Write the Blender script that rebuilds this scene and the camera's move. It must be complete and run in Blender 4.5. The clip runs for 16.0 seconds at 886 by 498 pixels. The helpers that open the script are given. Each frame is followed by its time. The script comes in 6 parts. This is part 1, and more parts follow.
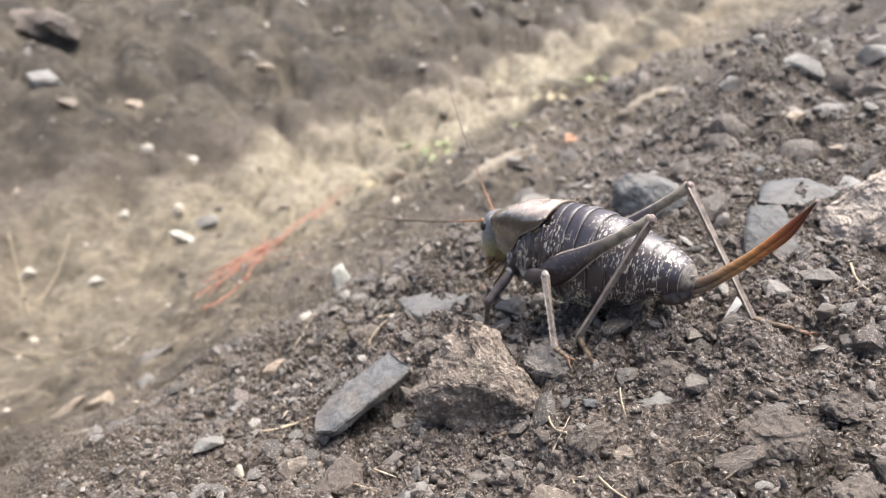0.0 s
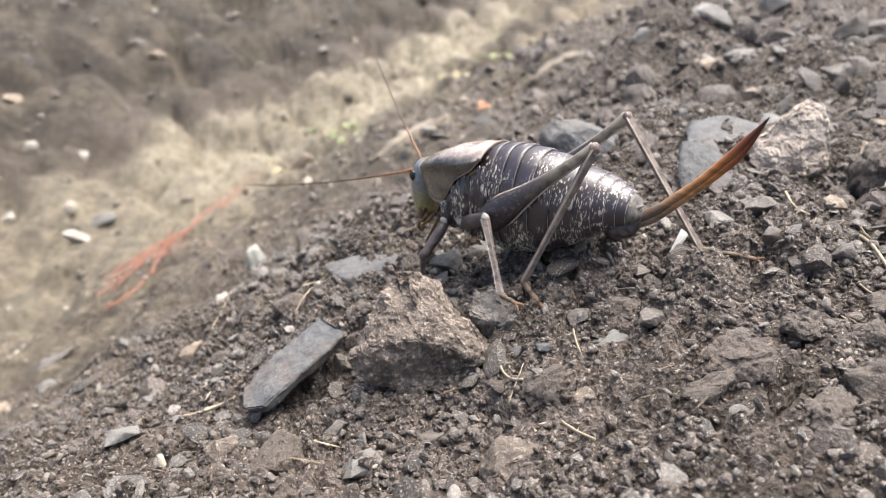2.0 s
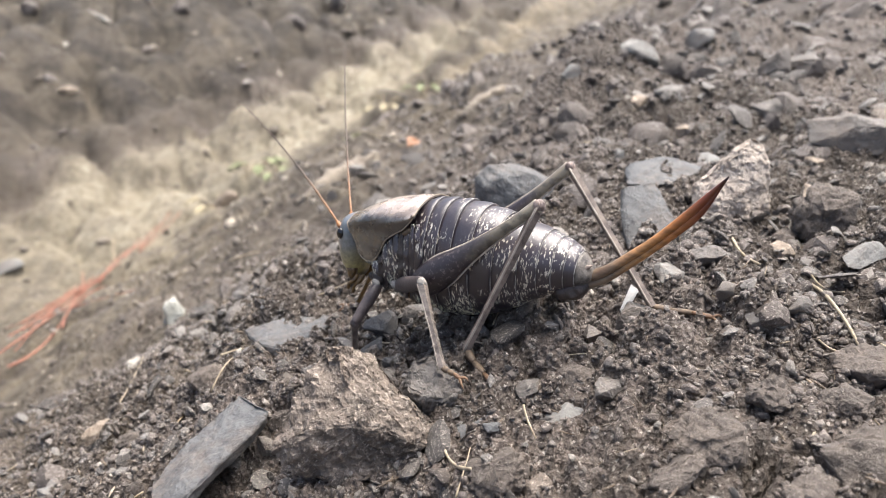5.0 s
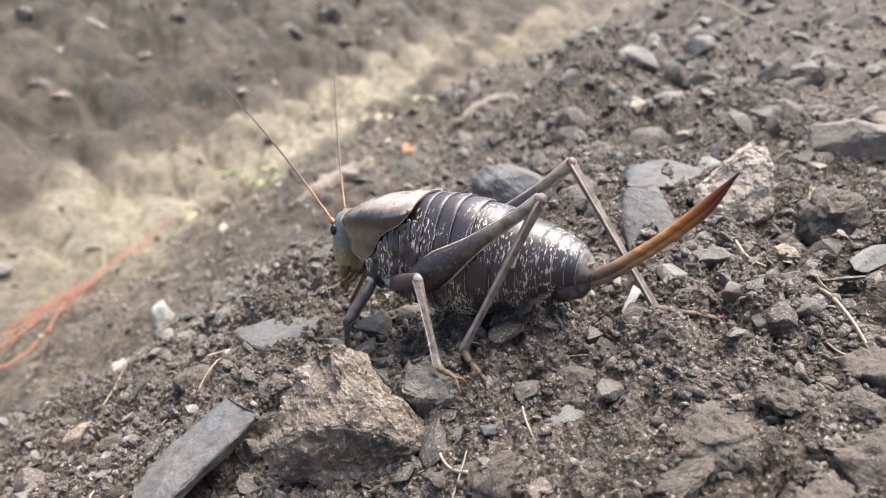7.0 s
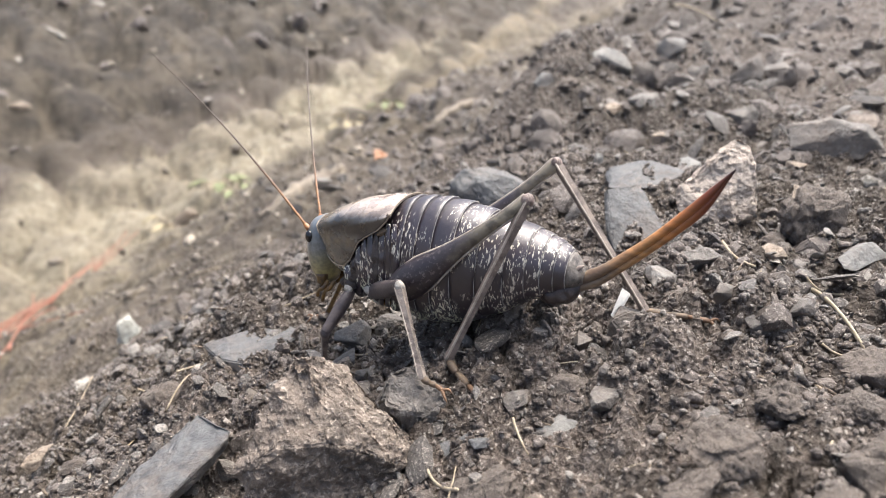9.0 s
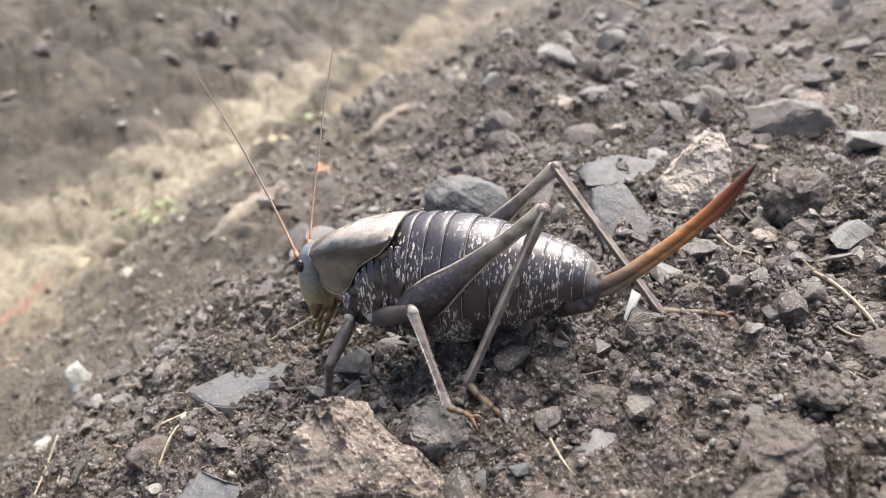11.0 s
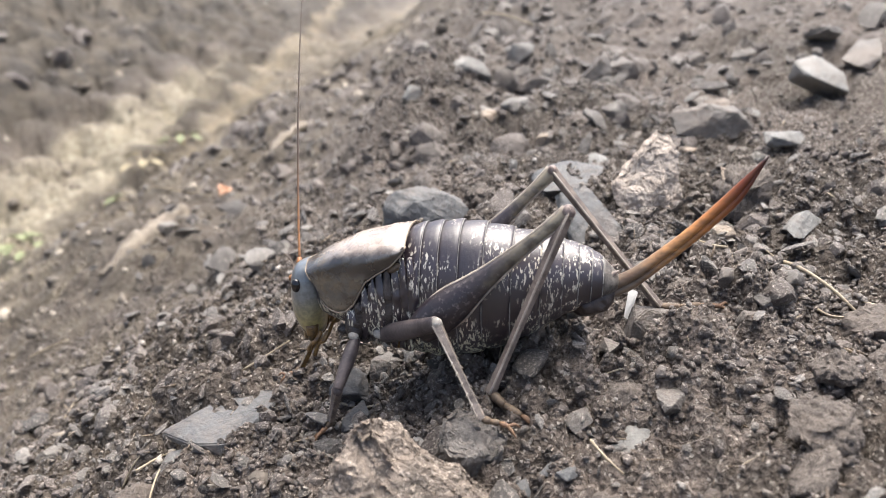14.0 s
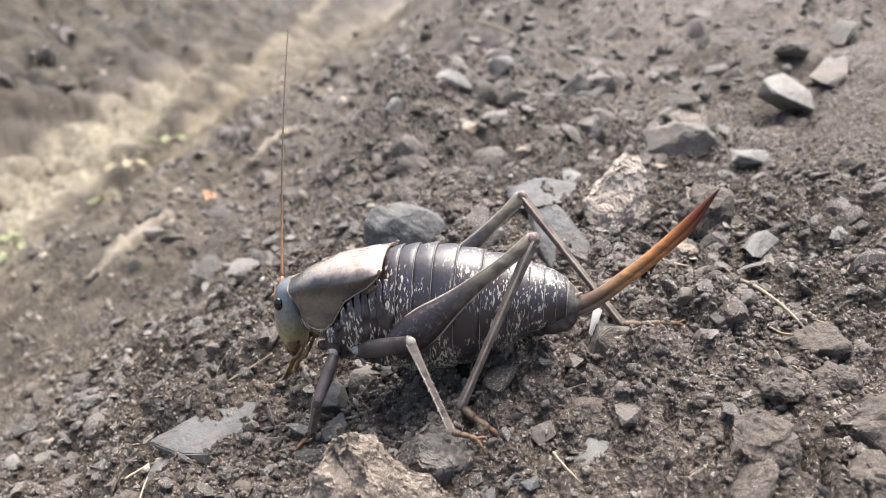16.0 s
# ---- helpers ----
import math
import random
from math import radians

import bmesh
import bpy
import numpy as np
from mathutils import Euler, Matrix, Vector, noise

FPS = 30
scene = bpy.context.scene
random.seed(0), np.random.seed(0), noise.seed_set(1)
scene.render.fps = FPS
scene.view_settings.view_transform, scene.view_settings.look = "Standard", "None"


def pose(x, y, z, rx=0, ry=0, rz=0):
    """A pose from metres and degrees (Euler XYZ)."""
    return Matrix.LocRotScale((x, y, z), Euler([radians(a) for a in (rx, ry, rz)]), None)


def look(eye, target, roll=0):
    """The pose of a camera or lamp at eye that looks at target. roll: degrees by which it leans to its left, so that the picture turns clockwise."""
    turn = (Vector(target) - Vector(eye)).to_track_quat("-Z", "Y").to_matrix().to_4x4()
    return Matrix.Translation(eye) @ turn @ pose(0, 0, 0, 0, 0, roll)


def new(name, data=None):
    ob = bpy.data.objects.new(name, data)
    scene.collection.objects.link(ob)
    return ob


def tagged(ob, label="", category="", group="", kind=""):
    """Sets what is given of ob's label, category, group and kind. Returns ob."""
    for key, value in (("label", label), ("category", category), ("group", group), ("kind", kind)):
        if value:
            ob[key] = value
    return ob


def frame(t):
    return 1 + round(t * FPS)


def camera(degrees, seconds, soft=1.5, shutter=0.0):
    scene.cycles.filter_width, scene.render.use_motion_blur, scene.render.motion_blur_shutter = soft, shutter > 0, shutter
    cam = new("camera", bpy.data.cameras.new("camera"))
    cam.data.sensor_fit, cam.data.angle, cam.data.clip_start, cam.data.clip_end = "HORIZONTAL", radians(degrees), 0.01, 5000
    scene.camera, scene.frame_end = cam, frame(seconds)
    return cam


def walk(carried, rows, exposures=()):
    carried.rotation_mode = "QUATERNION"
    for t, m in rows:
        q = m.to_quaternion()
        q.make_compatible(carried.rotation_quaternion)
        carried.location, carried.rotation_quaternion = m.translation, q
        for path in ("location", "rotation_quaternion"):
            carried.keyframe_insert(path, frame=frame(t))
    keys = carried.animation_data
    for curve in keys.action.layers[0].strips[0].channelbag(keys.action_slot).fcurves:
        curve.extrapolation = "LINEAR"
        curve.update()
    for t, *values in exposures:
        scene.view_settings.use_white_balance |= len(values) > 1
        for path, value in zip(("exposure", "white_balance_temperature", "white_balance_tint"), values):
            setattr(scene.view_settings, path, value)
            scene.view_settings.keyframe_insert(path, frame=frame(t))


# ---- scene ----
cam = camera(62.4, 16.0, soft=0.9)
METRES, EYE, TILT, LEAN, TURN = 0.115, 0.15, -26.0, 0.0, 0.0
ROWS = [
    (0.0, 0.0, 0.0, 0.0, 0.0, 0.0, -0.0),
    (0.5, 0.0239, 0.0349, -0.0227, 1.63, 0.24, 1.09),
    (1.0, 0.0757, 0.0546, -0.0398, -0.43, 2.22, 1.15),
    (1.5, -0.0021, 0.0401, -0.0441, -0.89, 1.35, 2.86),
    (2.0, -0.0325, 0.0959, -0.0647, -6.89, -1.1, 3.69),
    (2.5, -0.011, 0.1542, -0.0368, -10.87, -1.69, 5.33),
    (3.0, -0.0115, 0.1737, -0.0162, -12.24, -0.49, 5.23),
    (3.5, -0.0181, 0.1848, -0.0136, -12.41, 0.58, 5.56),
    (4.0, -0.022, 0.1884, -0.012, -12.32, 0.45, 5.31),
    (6.5, -0.0041, 0.2249, -0.0234, -12.03, 1.24, 5.98),
    (7.0, -0.0148, 0.2377, -0.0327, -12.76, 1.6, 4.89),
    (7.5, -0.0179, 0.2731, -0.0355, -13.58, 2.02, 5.56),
    (8.0, -0.0135, 0.2843, -0.038, -14.44, 2.13, 5.57),
    (8.5, -0.0177, 0.2893, -0.0374, -14.8, 1.8, 5.99),
    (9.0, -0.0203, 0.2861, -0.0343, -15.06, 2.03, 5.96),
    (11.5, -0.145, 0.3921, 0.0182, -22.82, 1.18, 12.14),
    (12.0, -0.1897, 0.431, -0.0077, -27.18, 0.56, 10.99),
    (12.5, -0.1958, 0.4165, -0.002, -28.88, -0.41, 12.27),
    (13.0, -0.1928, 0.4316, 0.0249, -29.97, 0.67, 13.89),
    (13.5, -0.2429, 0.4302, 0.0456, -29.49, 2.01, 14.42),
    (14.0, -0.2456, 0.4571, 0.0332, -30.74, 0.44, 14.86),
    (14.5, -0.244, 0.4655, 0.0288, -31.92, -0.4, 14.7),
    (15.0, -0.2453, 0.4644, 0.0268, -32.28, -0.44, 14.52),
    (15.5, -0.2576, 0.4374, 0.0427, -33.1, -0.17, 14.9),
    (16.0, -0.2565, 0.3957, 0.0592, -31.91, 0.04, 14.58),
]
walk(cam, [(t, pose(0, 0, EYE, TILT, LEAN, TURN) @ pose(METRES * x, METRES * y, METRES * z, 90 + pitch, roll, yaw)) for t, x, y, z, yaw, pitch, roll in ROWS])
cam.data.dof.use_dof = True
cam.data.dof.focus_distance = 0.113
cam.data.dof.aperture_fstop = 29.0

# ---- sky, sun ----
SUN_ELEV, SUN_TURN = 72.0, 58.0
world = bpy.data.worlds.new("sky")
scene.world = world
world.use_nodes = True
wn = world.node_tree
sky = wn.nodes.new("ShaderNodeTexSky")
sky.sky_type = "NISHITA"
sky.sun_disc = False
sky.sun_elevation, sky.sun_rotation = radians(SUN_ELEV), radians(SUN_TURN)
sky.dust_density, sky.air_density, sky.ozone_density = 5.0, 0.8, 0.4
wn.links.new(sky.outputs[0], wn.nodes["Background"].inputs[0])
wn.nodes["Background"].inputs[1].default_value = 0.15
sun = new("sun", bpy.data.lights.new("sun", "SUN"))
sun.data.energy, sun.data.angle, sun.data.color = 3.9, radians(62), (1.0, 0.955, 0.895)
_e, _r = radians(SUN_ELEV), radians(SUN_TURN)
sun.matrix_world = look((math.sin(_r) * math.cos(_e), math.cos(_r) * math.cos(_e), math.sin(_e)), (0, 0, 0))
scene.view_settings.exposure = 1.07

# ---- materials ----


class Nodes:
    """A node material under construction."""

    def __init__(self, name):
        self.mat = bpy.data.materials.new(name)
        self.mat.use_nodes = True
        self.tree = self.mat.node_tree
        self.bsdf = self.tree.nodes["Principled BSDF"]
        self.coord = self.tree.nodes.new("ShaderNodeTexCoord").outputs["Object"]

    def node(self, kind, **values):
        n = self.tree.nodes.new(kind)
        for key, value in values.items():
            sock = n.inputs[key.replace("_", " ")] if not key[0] == "i" or not key[1:].isdigit() else n.inputs[int(key[1:])]
            if isinstance(value, bpy.types.NodeSocket):
                self.tree.links.new(value, sock)
            else:
                sock.default_value = value
        return n

    def noise(self, scale, detail=4.0, rough=0.55, vector=None):
        return self.node("ShaderNodeTexNoise", Vector=vector or self.coord, Scale=scale, Detail=detail, Roughness=rough).outputs["Fac"]

    def cells(self, scale, vector=None):
        return self.node("ShaderNodeTexVoronoi", Vector=vector or self.coord, Scale=scale)

    def ramp(self, fac, *stops):
        n = self.node("ShaderNodeValToRGB", Fac=fac)
        els = n.color_ramp.elements
        while len(els) < len(stops):
            els.new(0.5)
        for e, (at, col) in zip(els, stops):
            e.position = at
            e.color = (*col, 1) if isinstance(col, tuple) else (col, col, col, 1)
        return n.outputs["Color"]

    def mix(self, fac, a, b, how="MIX"):
        n = self.tree.nodes.new("ShaderNodeMix")
        n.data_type, n.blend_type = "RGBA", how
        for i, v in ((0, fac), (6, a), (7, b)):
            if isinstance(v, bpy.types.NodeSocket):
                self.tree.links.new(v, n.inputs[i])
            elif isinstance(v, tuple):
                n.inputs[i].default_value = (*v, 1)
            else:
                n.inputs[i].default_value = v
        return n.outputs[2]

    def math(self, how, a, b=0.0):
        n = self.tree.nodes.new("ShaderNodeMath")
        n.operation = how
        for i, v in ((0, a), (1, b)):
            if isinstance(v, bpy.types.NodeSocket):
                self.tree.links.new(v, n.inputs[i])
            else:
                n.inputs[i].default_value = v
        return n.outputs[0]

    def bump(self, height, strength, dist):
        n = self.node("ShaderNodeBump", Height=height, Strength=strength, Distance=dist)
        self.tree.links.new(n.outputs[0], self.bsdf.inputs["Normal"])

    def done(self, color, rough=0.8, spec=0.5, coat=0.0, coat_rough=0.34):
        for key, value in (("Base Color", color), ("Roughness", rough), ("Specular IOR Level", spec), ("Coat Weight", coat)):
            sock = self.bsdf.inputs[key]
            if isinstance(value, bpy.types.NodeSocket):
                self.tree.links.new(value, sock)
            else:
                sock.default_value = (*value, 1) if isinstance(value, tuple) else value
        if coat:
            self.bsdf.inputs["Coat Roughness"].default_value = coat_rough
        return self.mat


def soil_material():
    m = Nodes("soil")
    sep = m.node("ShaderNodeSeparateXYZ", Vector=m.coord)
    across = m.math("MULTIPLY", m.math("SUBTRACT", sep.outputs[0], sep.outputs[1]), 0.7071)
    along = m.math("MULTIPLY", m.math("ADD", sep.outputs[0], sep.outputs[1]), 0.7071)
    wob = m.math("MULTIPLY", m.math("SUBTRACT", m.noise(9.0, 6.0, 0.65), 0.5), 0.09)
    across = m.math("ADD", across, wob)
    big, mid, fine = m.noise(22, 5), m.noise(150, 6, 0.65), m.noise(1400, 4, 0.7)
    col = m.ramp(big, (0.3, (0.086, 0.067, 0.054)), (0.7, (0.162, 0.13, 0.109)))
    col = m.mix(m.ramp(mid, (0.35, 0.0), (0.7, 0.8)), col, (0.238, 0.196, 0.17))
    # the next two mixes darken the bump's hollows: crevice shade in the colour
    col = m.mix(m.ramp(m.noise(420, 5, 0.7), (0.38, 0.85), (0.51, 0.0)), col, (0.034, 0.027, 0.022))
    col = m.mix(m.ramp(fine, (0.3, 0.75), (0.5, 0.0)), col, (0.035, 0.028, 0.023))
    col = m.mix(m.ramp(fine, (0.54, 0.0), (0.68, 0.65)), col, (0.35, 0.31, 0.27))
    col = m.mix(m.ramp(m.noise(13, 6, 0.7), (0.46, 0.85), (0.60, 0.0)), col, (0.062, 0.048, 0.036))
    grit = m.cells(2600)
    col = m.mix(m.ramp(m.node("ShaderNodeSeparateColor", i0=grit.outputs["Color"]).outputs[0], (0.93, 0.0), (0.96, 0.7)), col, (0.46, 0.42, 0.37))
    # the far bank is a browner, darker earth in broken patches
    beyond = m.node("ShaderNodeMapRange", Value=across, From_Min=-0.70, From_Max=-0.78, To_Min=0.0, To_Max=1.0).outputs[0]
    clumps = m.math("ADD", m.math("MULTIPLY", m.noise(14, 6, 0.7), 0.6), m.math("MULTIPLY", m.noise(48, 5, 0.7), 0.4))
    earth = m.ramp(clumps, (0.41, (0.018, 0.014, 0.01)), (0.49, (0.05, 0.041, 0.029)), (0.58, (0.125, 0.104, 0.076)))
    col = m.mix(m.math("MULTIPLY", beyond, 0.85), col, earth)
    # dry pale silt with dead grass in the bottom of the rut
    flare = m.node("ShaderNodeMapRange", Value=along, From_Min=0.1, From_Max=0.95, To_Min=-0.40, To_Max=-0.635).outputs[0]
    upper = m.ramp(m.math("ADD", m.math("MULTIPLY", m.math("ADD", across, 0.705), 12.0), 0.5), (0.4, 0.0), (0.6, 1.0))
    lower = m.ramp(m.math("ADD", m.math("MULTIPLY", m.math("SUBTRACT", flare, across), 4.5), 0.5), (0.35, 0.0), (0.65, 1.0))
    strong = m.node("ShaderNodeMapRange", Value=along, From_Min=0.12, From_Max=0.6, To_Min=0.18, To_Max=1.0).outputs[0]
    patch = m.math("MULTIPLY", m.math("MULTIPLY", upper, lower), m.ramp(m.math("ADD", m.math("MULTIPLY", m.noise(11, 5, 0.7), 0.55), m.math("MULTIPLY", m.noise(45, 5, 0.7), 0.45)), (0.36, 0.25), (0.5, 1.0)))
    fade = m.node("ShaderNodeMapRange", Value=along, From_Min=1.02, From_Max=1.3, To_Min=1.0, To_Max=0.22).outputs[0]
    gaps = m.ramp(m.noise(5.5, 3, 0.55), (0.38, 0.5), (0.52, 1.0))
    patch = m.math("MULTIPLY", m.math("MULTIPLY", patch, strong), m.math("MULTIPLY", fade, gaps))
    # the foot of the bank is mottled with tan silt and litter
    foot = m.ramp(m.math("ADD", m.math("MULTIPLY", m.math("ADD", across, 0.235), 2.6), 0.5), (0.15, 1.0), (0.85, 0.0))
    mottle = m.math("ADD", m.math("MULTIPLY", m.noise(24, 6, 0.7), 0.5), m.math("MULTIPLY", m.noise(75, 5, 0.7), 0.5))
    litter = m.ramp(mottle, (0.40, (0.06, 0.048, 0.035)), (0.49, (0.13, 0.107, 0.074)), (0.58, (0.26, 0.223, 0.158)))
    near_bank = m.node("ShaderNodeMapRange", Value=across, From_Min=-0.74, From_Max=-0.66, To_Min=0.0, To_Max=0.8).outputs[0]
    col = m.mix(m.math("MULTIPLY", foot, near_bank), col, litter)
    pale = m.ramp(m.noise(60, 8, 0.75), (0.32, (0.22, 0.19, 0.13)), (0.5, (0.38, 0.335, 0.245)), (0.66, (0.55, 0.50, 0.385)))
    pale = m.mix(m.ramp(m.noise(170, 5, 0.7), (0.4, 0.65), (0.52, 0.0)), pale, (0.13, 0.11, 0.075))
    pale = m.mix(m.ramp(m.noise(230, 4, 0.7), (0.56, 0.0), (0.66, 0.6)), pale, (0.62, 0.57, 0.45))
    col = m.mix(patch, col, pale)
    # groove shade painted as dark soil between the silt and a narrow tan ledge
    groove_shade = m.ramp(m.math("MULTIPLY", m.math("ABSOLUTE", m.math("ADD", m.math("ADD", across, 0.412), m.math("MULTIPLY", along, 0.205))), 10.0), (0.1, 0.8), (0.32, 0.0))
    col = m.mix(m.math("MULTIPLY", groove_shade, m.node("ShaderNodeMapRange", Value=along, From_Min=0.5, From_Max=0.65, To_Min=0.0, To_Max=1.0).outputs[0]), col, (0.06, 0.048, 0.035))
    # the ledge along the foot of the bank
    ledge = m.ramp(m.math("MULTIPLY", m.math("ABSOLUTE", m.math("ADD", m.math("ADD", across, 0.37), m.math("MULTIPLY", along, 0.205))), 10.0), (0.08, 0.75), (0.3, 0.0))
    col = m.mix(m.math("MULTIPLY", m.math("MULTIPLY", ledge, m.node("ShaderNodeMapRange", Value=along, From_Min=0.5, From_Max=0.65, To_Min=0.0, To_Max=1.0).outputs[0]), m.ramp(m.noise(26, 4, 0.6), (0.4, 0.3), (0.55, 1.0))), col, (0.27, 0.225, 0.155))
    rub = m.cells(900).outputs["Distance"]
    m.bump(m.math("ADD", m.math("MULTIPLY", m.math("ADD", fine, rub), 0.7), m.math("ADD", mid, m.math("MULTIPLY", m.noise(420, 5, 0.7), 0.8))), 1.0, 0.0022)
    return m.done(col, m.ramp(fine, (0.35, 0.82), (0.62, 0.5)), 0.4)


def stone_material(name, dark, light, speck, scale=1.0, rough=0.5, dust=0.6, grain=1.0):
    m = Nodes(name)
    rnd = m.node("ShaderNodeObjectInfo").outputs["Random"]
    shift = m.node("ShaderNodeVectorMath", i0=m.coord, i1=(0, 0, 0))
    shift.operation = "ADD"
    off = m.node("ShaderNodeCombineXYZ", X=rnd, Y=m.math("MULTIPLY", rnd, 3.7))
    m.tree.links.new(off.outputs[0], shift.inputs[1])
    v = shift.outputs[0]
    big, mid, fine = m.noise(110 * scale, 5, 0.6, v), m.noise(420 * scale, 6, 0.7, v), m.noise(1700 * scale, 4, 0.7, v)
    col = m.ramp(m.math("ADD", m.math("MULTIPLY", big, 0.5), m.math("MULTIPLY", mid, 0.5)), (0.36, dark), (0.55, light))
    col = m.mix(m.ramp(fine, (0.54, 0.0), (0.68, 0.75 * grain)), col, speck)
    col = m.mix(m.ramp(fine, (0.28, 0.7 * grain), (0.41, 0.0)), col, tuple(c * 0.4 for c in dark))
    hue = m.mix(m.math("MULTIPLY", rnd, 0.3), col, tuple(0.5 * c for c in light))
    # soil dust caught in the grain
    stain = m.ramp(m.math("ADD", m.math("MULTIPLY", m.noise(70, 4, 0.6, v), 0.5), m.math("MULTIPLY", m.noise(600, 5, 0.75, v), 0.5)), (0.47, 0.0), (0.60, dust))
    hue = m.mix(stain, hue, (0.165, 0.135, 0.112))
    m.bump(m.math("ADD", m.math("MULTIPLY", big, 0.6), m.math("ADD", mid, m.math("MULTIPLY", fine, 0.5 * grain))), 0.9, 0.0005 + 0.0006 * grain)
    return m.done(hue, m.ramp(fine, (0.3, rough - 0.1), (0.7, rough + 0.25)), 0.5)


def crumb_material(name, *stops):
    m = Nodes(name)
    rnd = m.node("ShaderNodeNewGeometry").outputs["Random Per Island"]
    mid, fine = m.noise(500, 5, 0.7), m.noise(2200, 4, 0.7)
    col = m.ramp(rnd, *stops)
    col = m.mix(m.ramp(mid, (0.35, 0.55), (0.55, 0.0)), col, (0.055, 0.045, 0.037))
    col = m.mix(m.ramp(fine, (0.54, 0.0), (0.66, 0.7)), col, (0.46, 0.41, 0.36))
    m.bump(m.math("ADD", mid, m.math("MULTIPLY", fine, 0.6)), 0.9, 0.0009)
    return m.done(col, m.ramp(mid, (0.35, 0.38), (0.65, 0.7)), 0.5)


def gravel_material():
    m = Nodes("gravel_bits")
    rnd = m.node("ShaderNodeNewGeometry").outputs["Random Per Island"]
    col = m.ramp(rnd, (0.0, (0.10, 0.085, 0.07)), (0.45, (0.2, 0.175, 0.145)), (0.8, (0.29, 0.25, 0.2)), (1.0, (0.5, 0.45, 0.37)))
    fine = m.noise(200, 4, 0.7)
    col = m.mix(m.ramp(fine, (0.3, 0.5), (0.6, 0.0)), col, (0.08, 0.07, 0.06))
    m.bump(fine, 0.6, 0.002)
    return m.done(col, 0.8, 0.4)


def plate_material():
    """The back shield: olive grey flanks, a tan disc on top, a paler brown margin below."""
    m = Nodes("shield")
    sep = m.node("ShaderNodeSeparateXYZ", Vector=m.coord)
    mott = m.noise(230, 6, 0.6)
    k = m.math("SUBTRACT", m.math("MULTIPLY", sep.outputs[2], 1000.0), m.math("MULTIPLY", sep.outputs[0], 220.0))
    k = m.math("ADD", k, m.math("MULTIPLY", m.math("SUBTRACT", mott, 0.5), 1.6))
    disc = m.ramp(m.math("MULTIPLY", m.math("SUBTRACT", k, 21.2), 0.3), (0.15, 0.0), (0.75, 1.0))
    blotch = m.noise(170, 3, 0.5)
    flank = m.ramp(m.math("ADD", m.math("MULTIPLY", mott, 0.5), m.math("MULTIPLY", blotch, 0.5)), (0.38, (0.016, 0.014, 0.015)), (0.47, (0.06, 0.046, 0.034)), (0.53, (0.115, 0.105, 0.09)), (0.58, (0.15, 0.115, 0.075)), (0.66, (0.24, 0.215, 0.165)))
    band = m.ramp(m.math("MULTIPLY", m.math("SUBTRACT", k, 18.6), 0.35), (0.0, 0.0), (0.45, 0.75), (0.8, 0.75), (1.0, 0.0))
    flank = m.mix(band, flank, (0.022, 0.016, 0.014))
    margin = m.ramp(m.math("MULTIPLY", sep.outputs[2], 60.0), (0.66, 0.85), (0.84, 0.0))
    flank = m.mix(margin, flank, (0.26, 0.205, 0.135))
    tan = m.ramp(m.noise(150, 5), (0.32, (0.22, 0.165, 0.13)), (0.66, (0.50, 0.41, 0.345)))
    col = m.mix(disc, flank, tan)
    fine = m.noise(1900, 4, 0.6)
    col = m.mix(m.ramp(fine, (0.38, 0.4), (0.52, 0.0)), col, (0.04, 0.035, 0.03))
    m.bump(m.math("ADD", fine, m.noise(420, 3)), 0.22, 0.0003)
    return m.done(col, m.ramp(m.noise(300), (0.3, 0.18), (0.7, 0.36)), 0.95, 0.6, 0.22)


def abdomen_material():
    m = Nodes("abdomen")
    sep = m.node("ShaderNodeSeparateXYZ", Vector=m.coord)
    stretched = m.node("ShaderNodeMapping", Vector=m.coord)
    stretched.inputs["Scale"].default_value = (1.7, 1.0, 0.5)
    blot = m.noise(1650, 4, 0.6, stretched.outputs[0])
    zone = m.noise(170, 3, 0.5)
    col = m.ramp(zone, (0.3, (0.012, 0.007, 0.011)), (0.7, (0.034, 0.022, 0.030)))
    low = m.ramp(m.math("MULTIPLY", sep.outputs[2], 40.0), (0.2, 0.07), (0.6, 0.025), (0.97, 0.0))
    mask = m.math("MULTIPLY", m.ramp(m.math("ADD", blot, low), (0.575, 0.0), (0.598, 1.0)), m.ramp(m.math("ADD", zone, low), (0.47, 0.0), (0.55, 1.0)))
    col = m.mix(mask, col, m.ramp(m.math("MULTIPLY", sep.outputs[2], 40.0), (0.2, (0.56, 0.58, 0.43)), (0.5, (0.66, 0.61, 0.50))))
    m.bump(m.math("ADD", m.noise(1300, 4), m.math("MULTIPLY", blot, 0.6)), 0.3, 0.00025)
    return m.done(col, m.ramp(m.noise(500), (0.3, 0.42), (0.7, 0.54)), 0.9, 0.5, 0.36)


def chitin(name, a, b, rough=0.4, scale=300.0, bump=0.3):
    m = Nodes(name)
    n = m.noise(scale, 6, 0.65)
    fine = m.noise(scale * 6, 3)
    col = m.ramp(n, (0.32, a), (0.68, b))
    col = m.mix(m.ramp(fine, (0.58, 0.0), (0.75, 0.35)), col, tuple(min(1, c * 2.2) for c in b))
    m.bump(m.math("ADD", n, fine), bump, 0.0003)
    return m.done(col, m.ramp(n, (0.3, rough), (0.7, rough + 0.2)), 0.5)


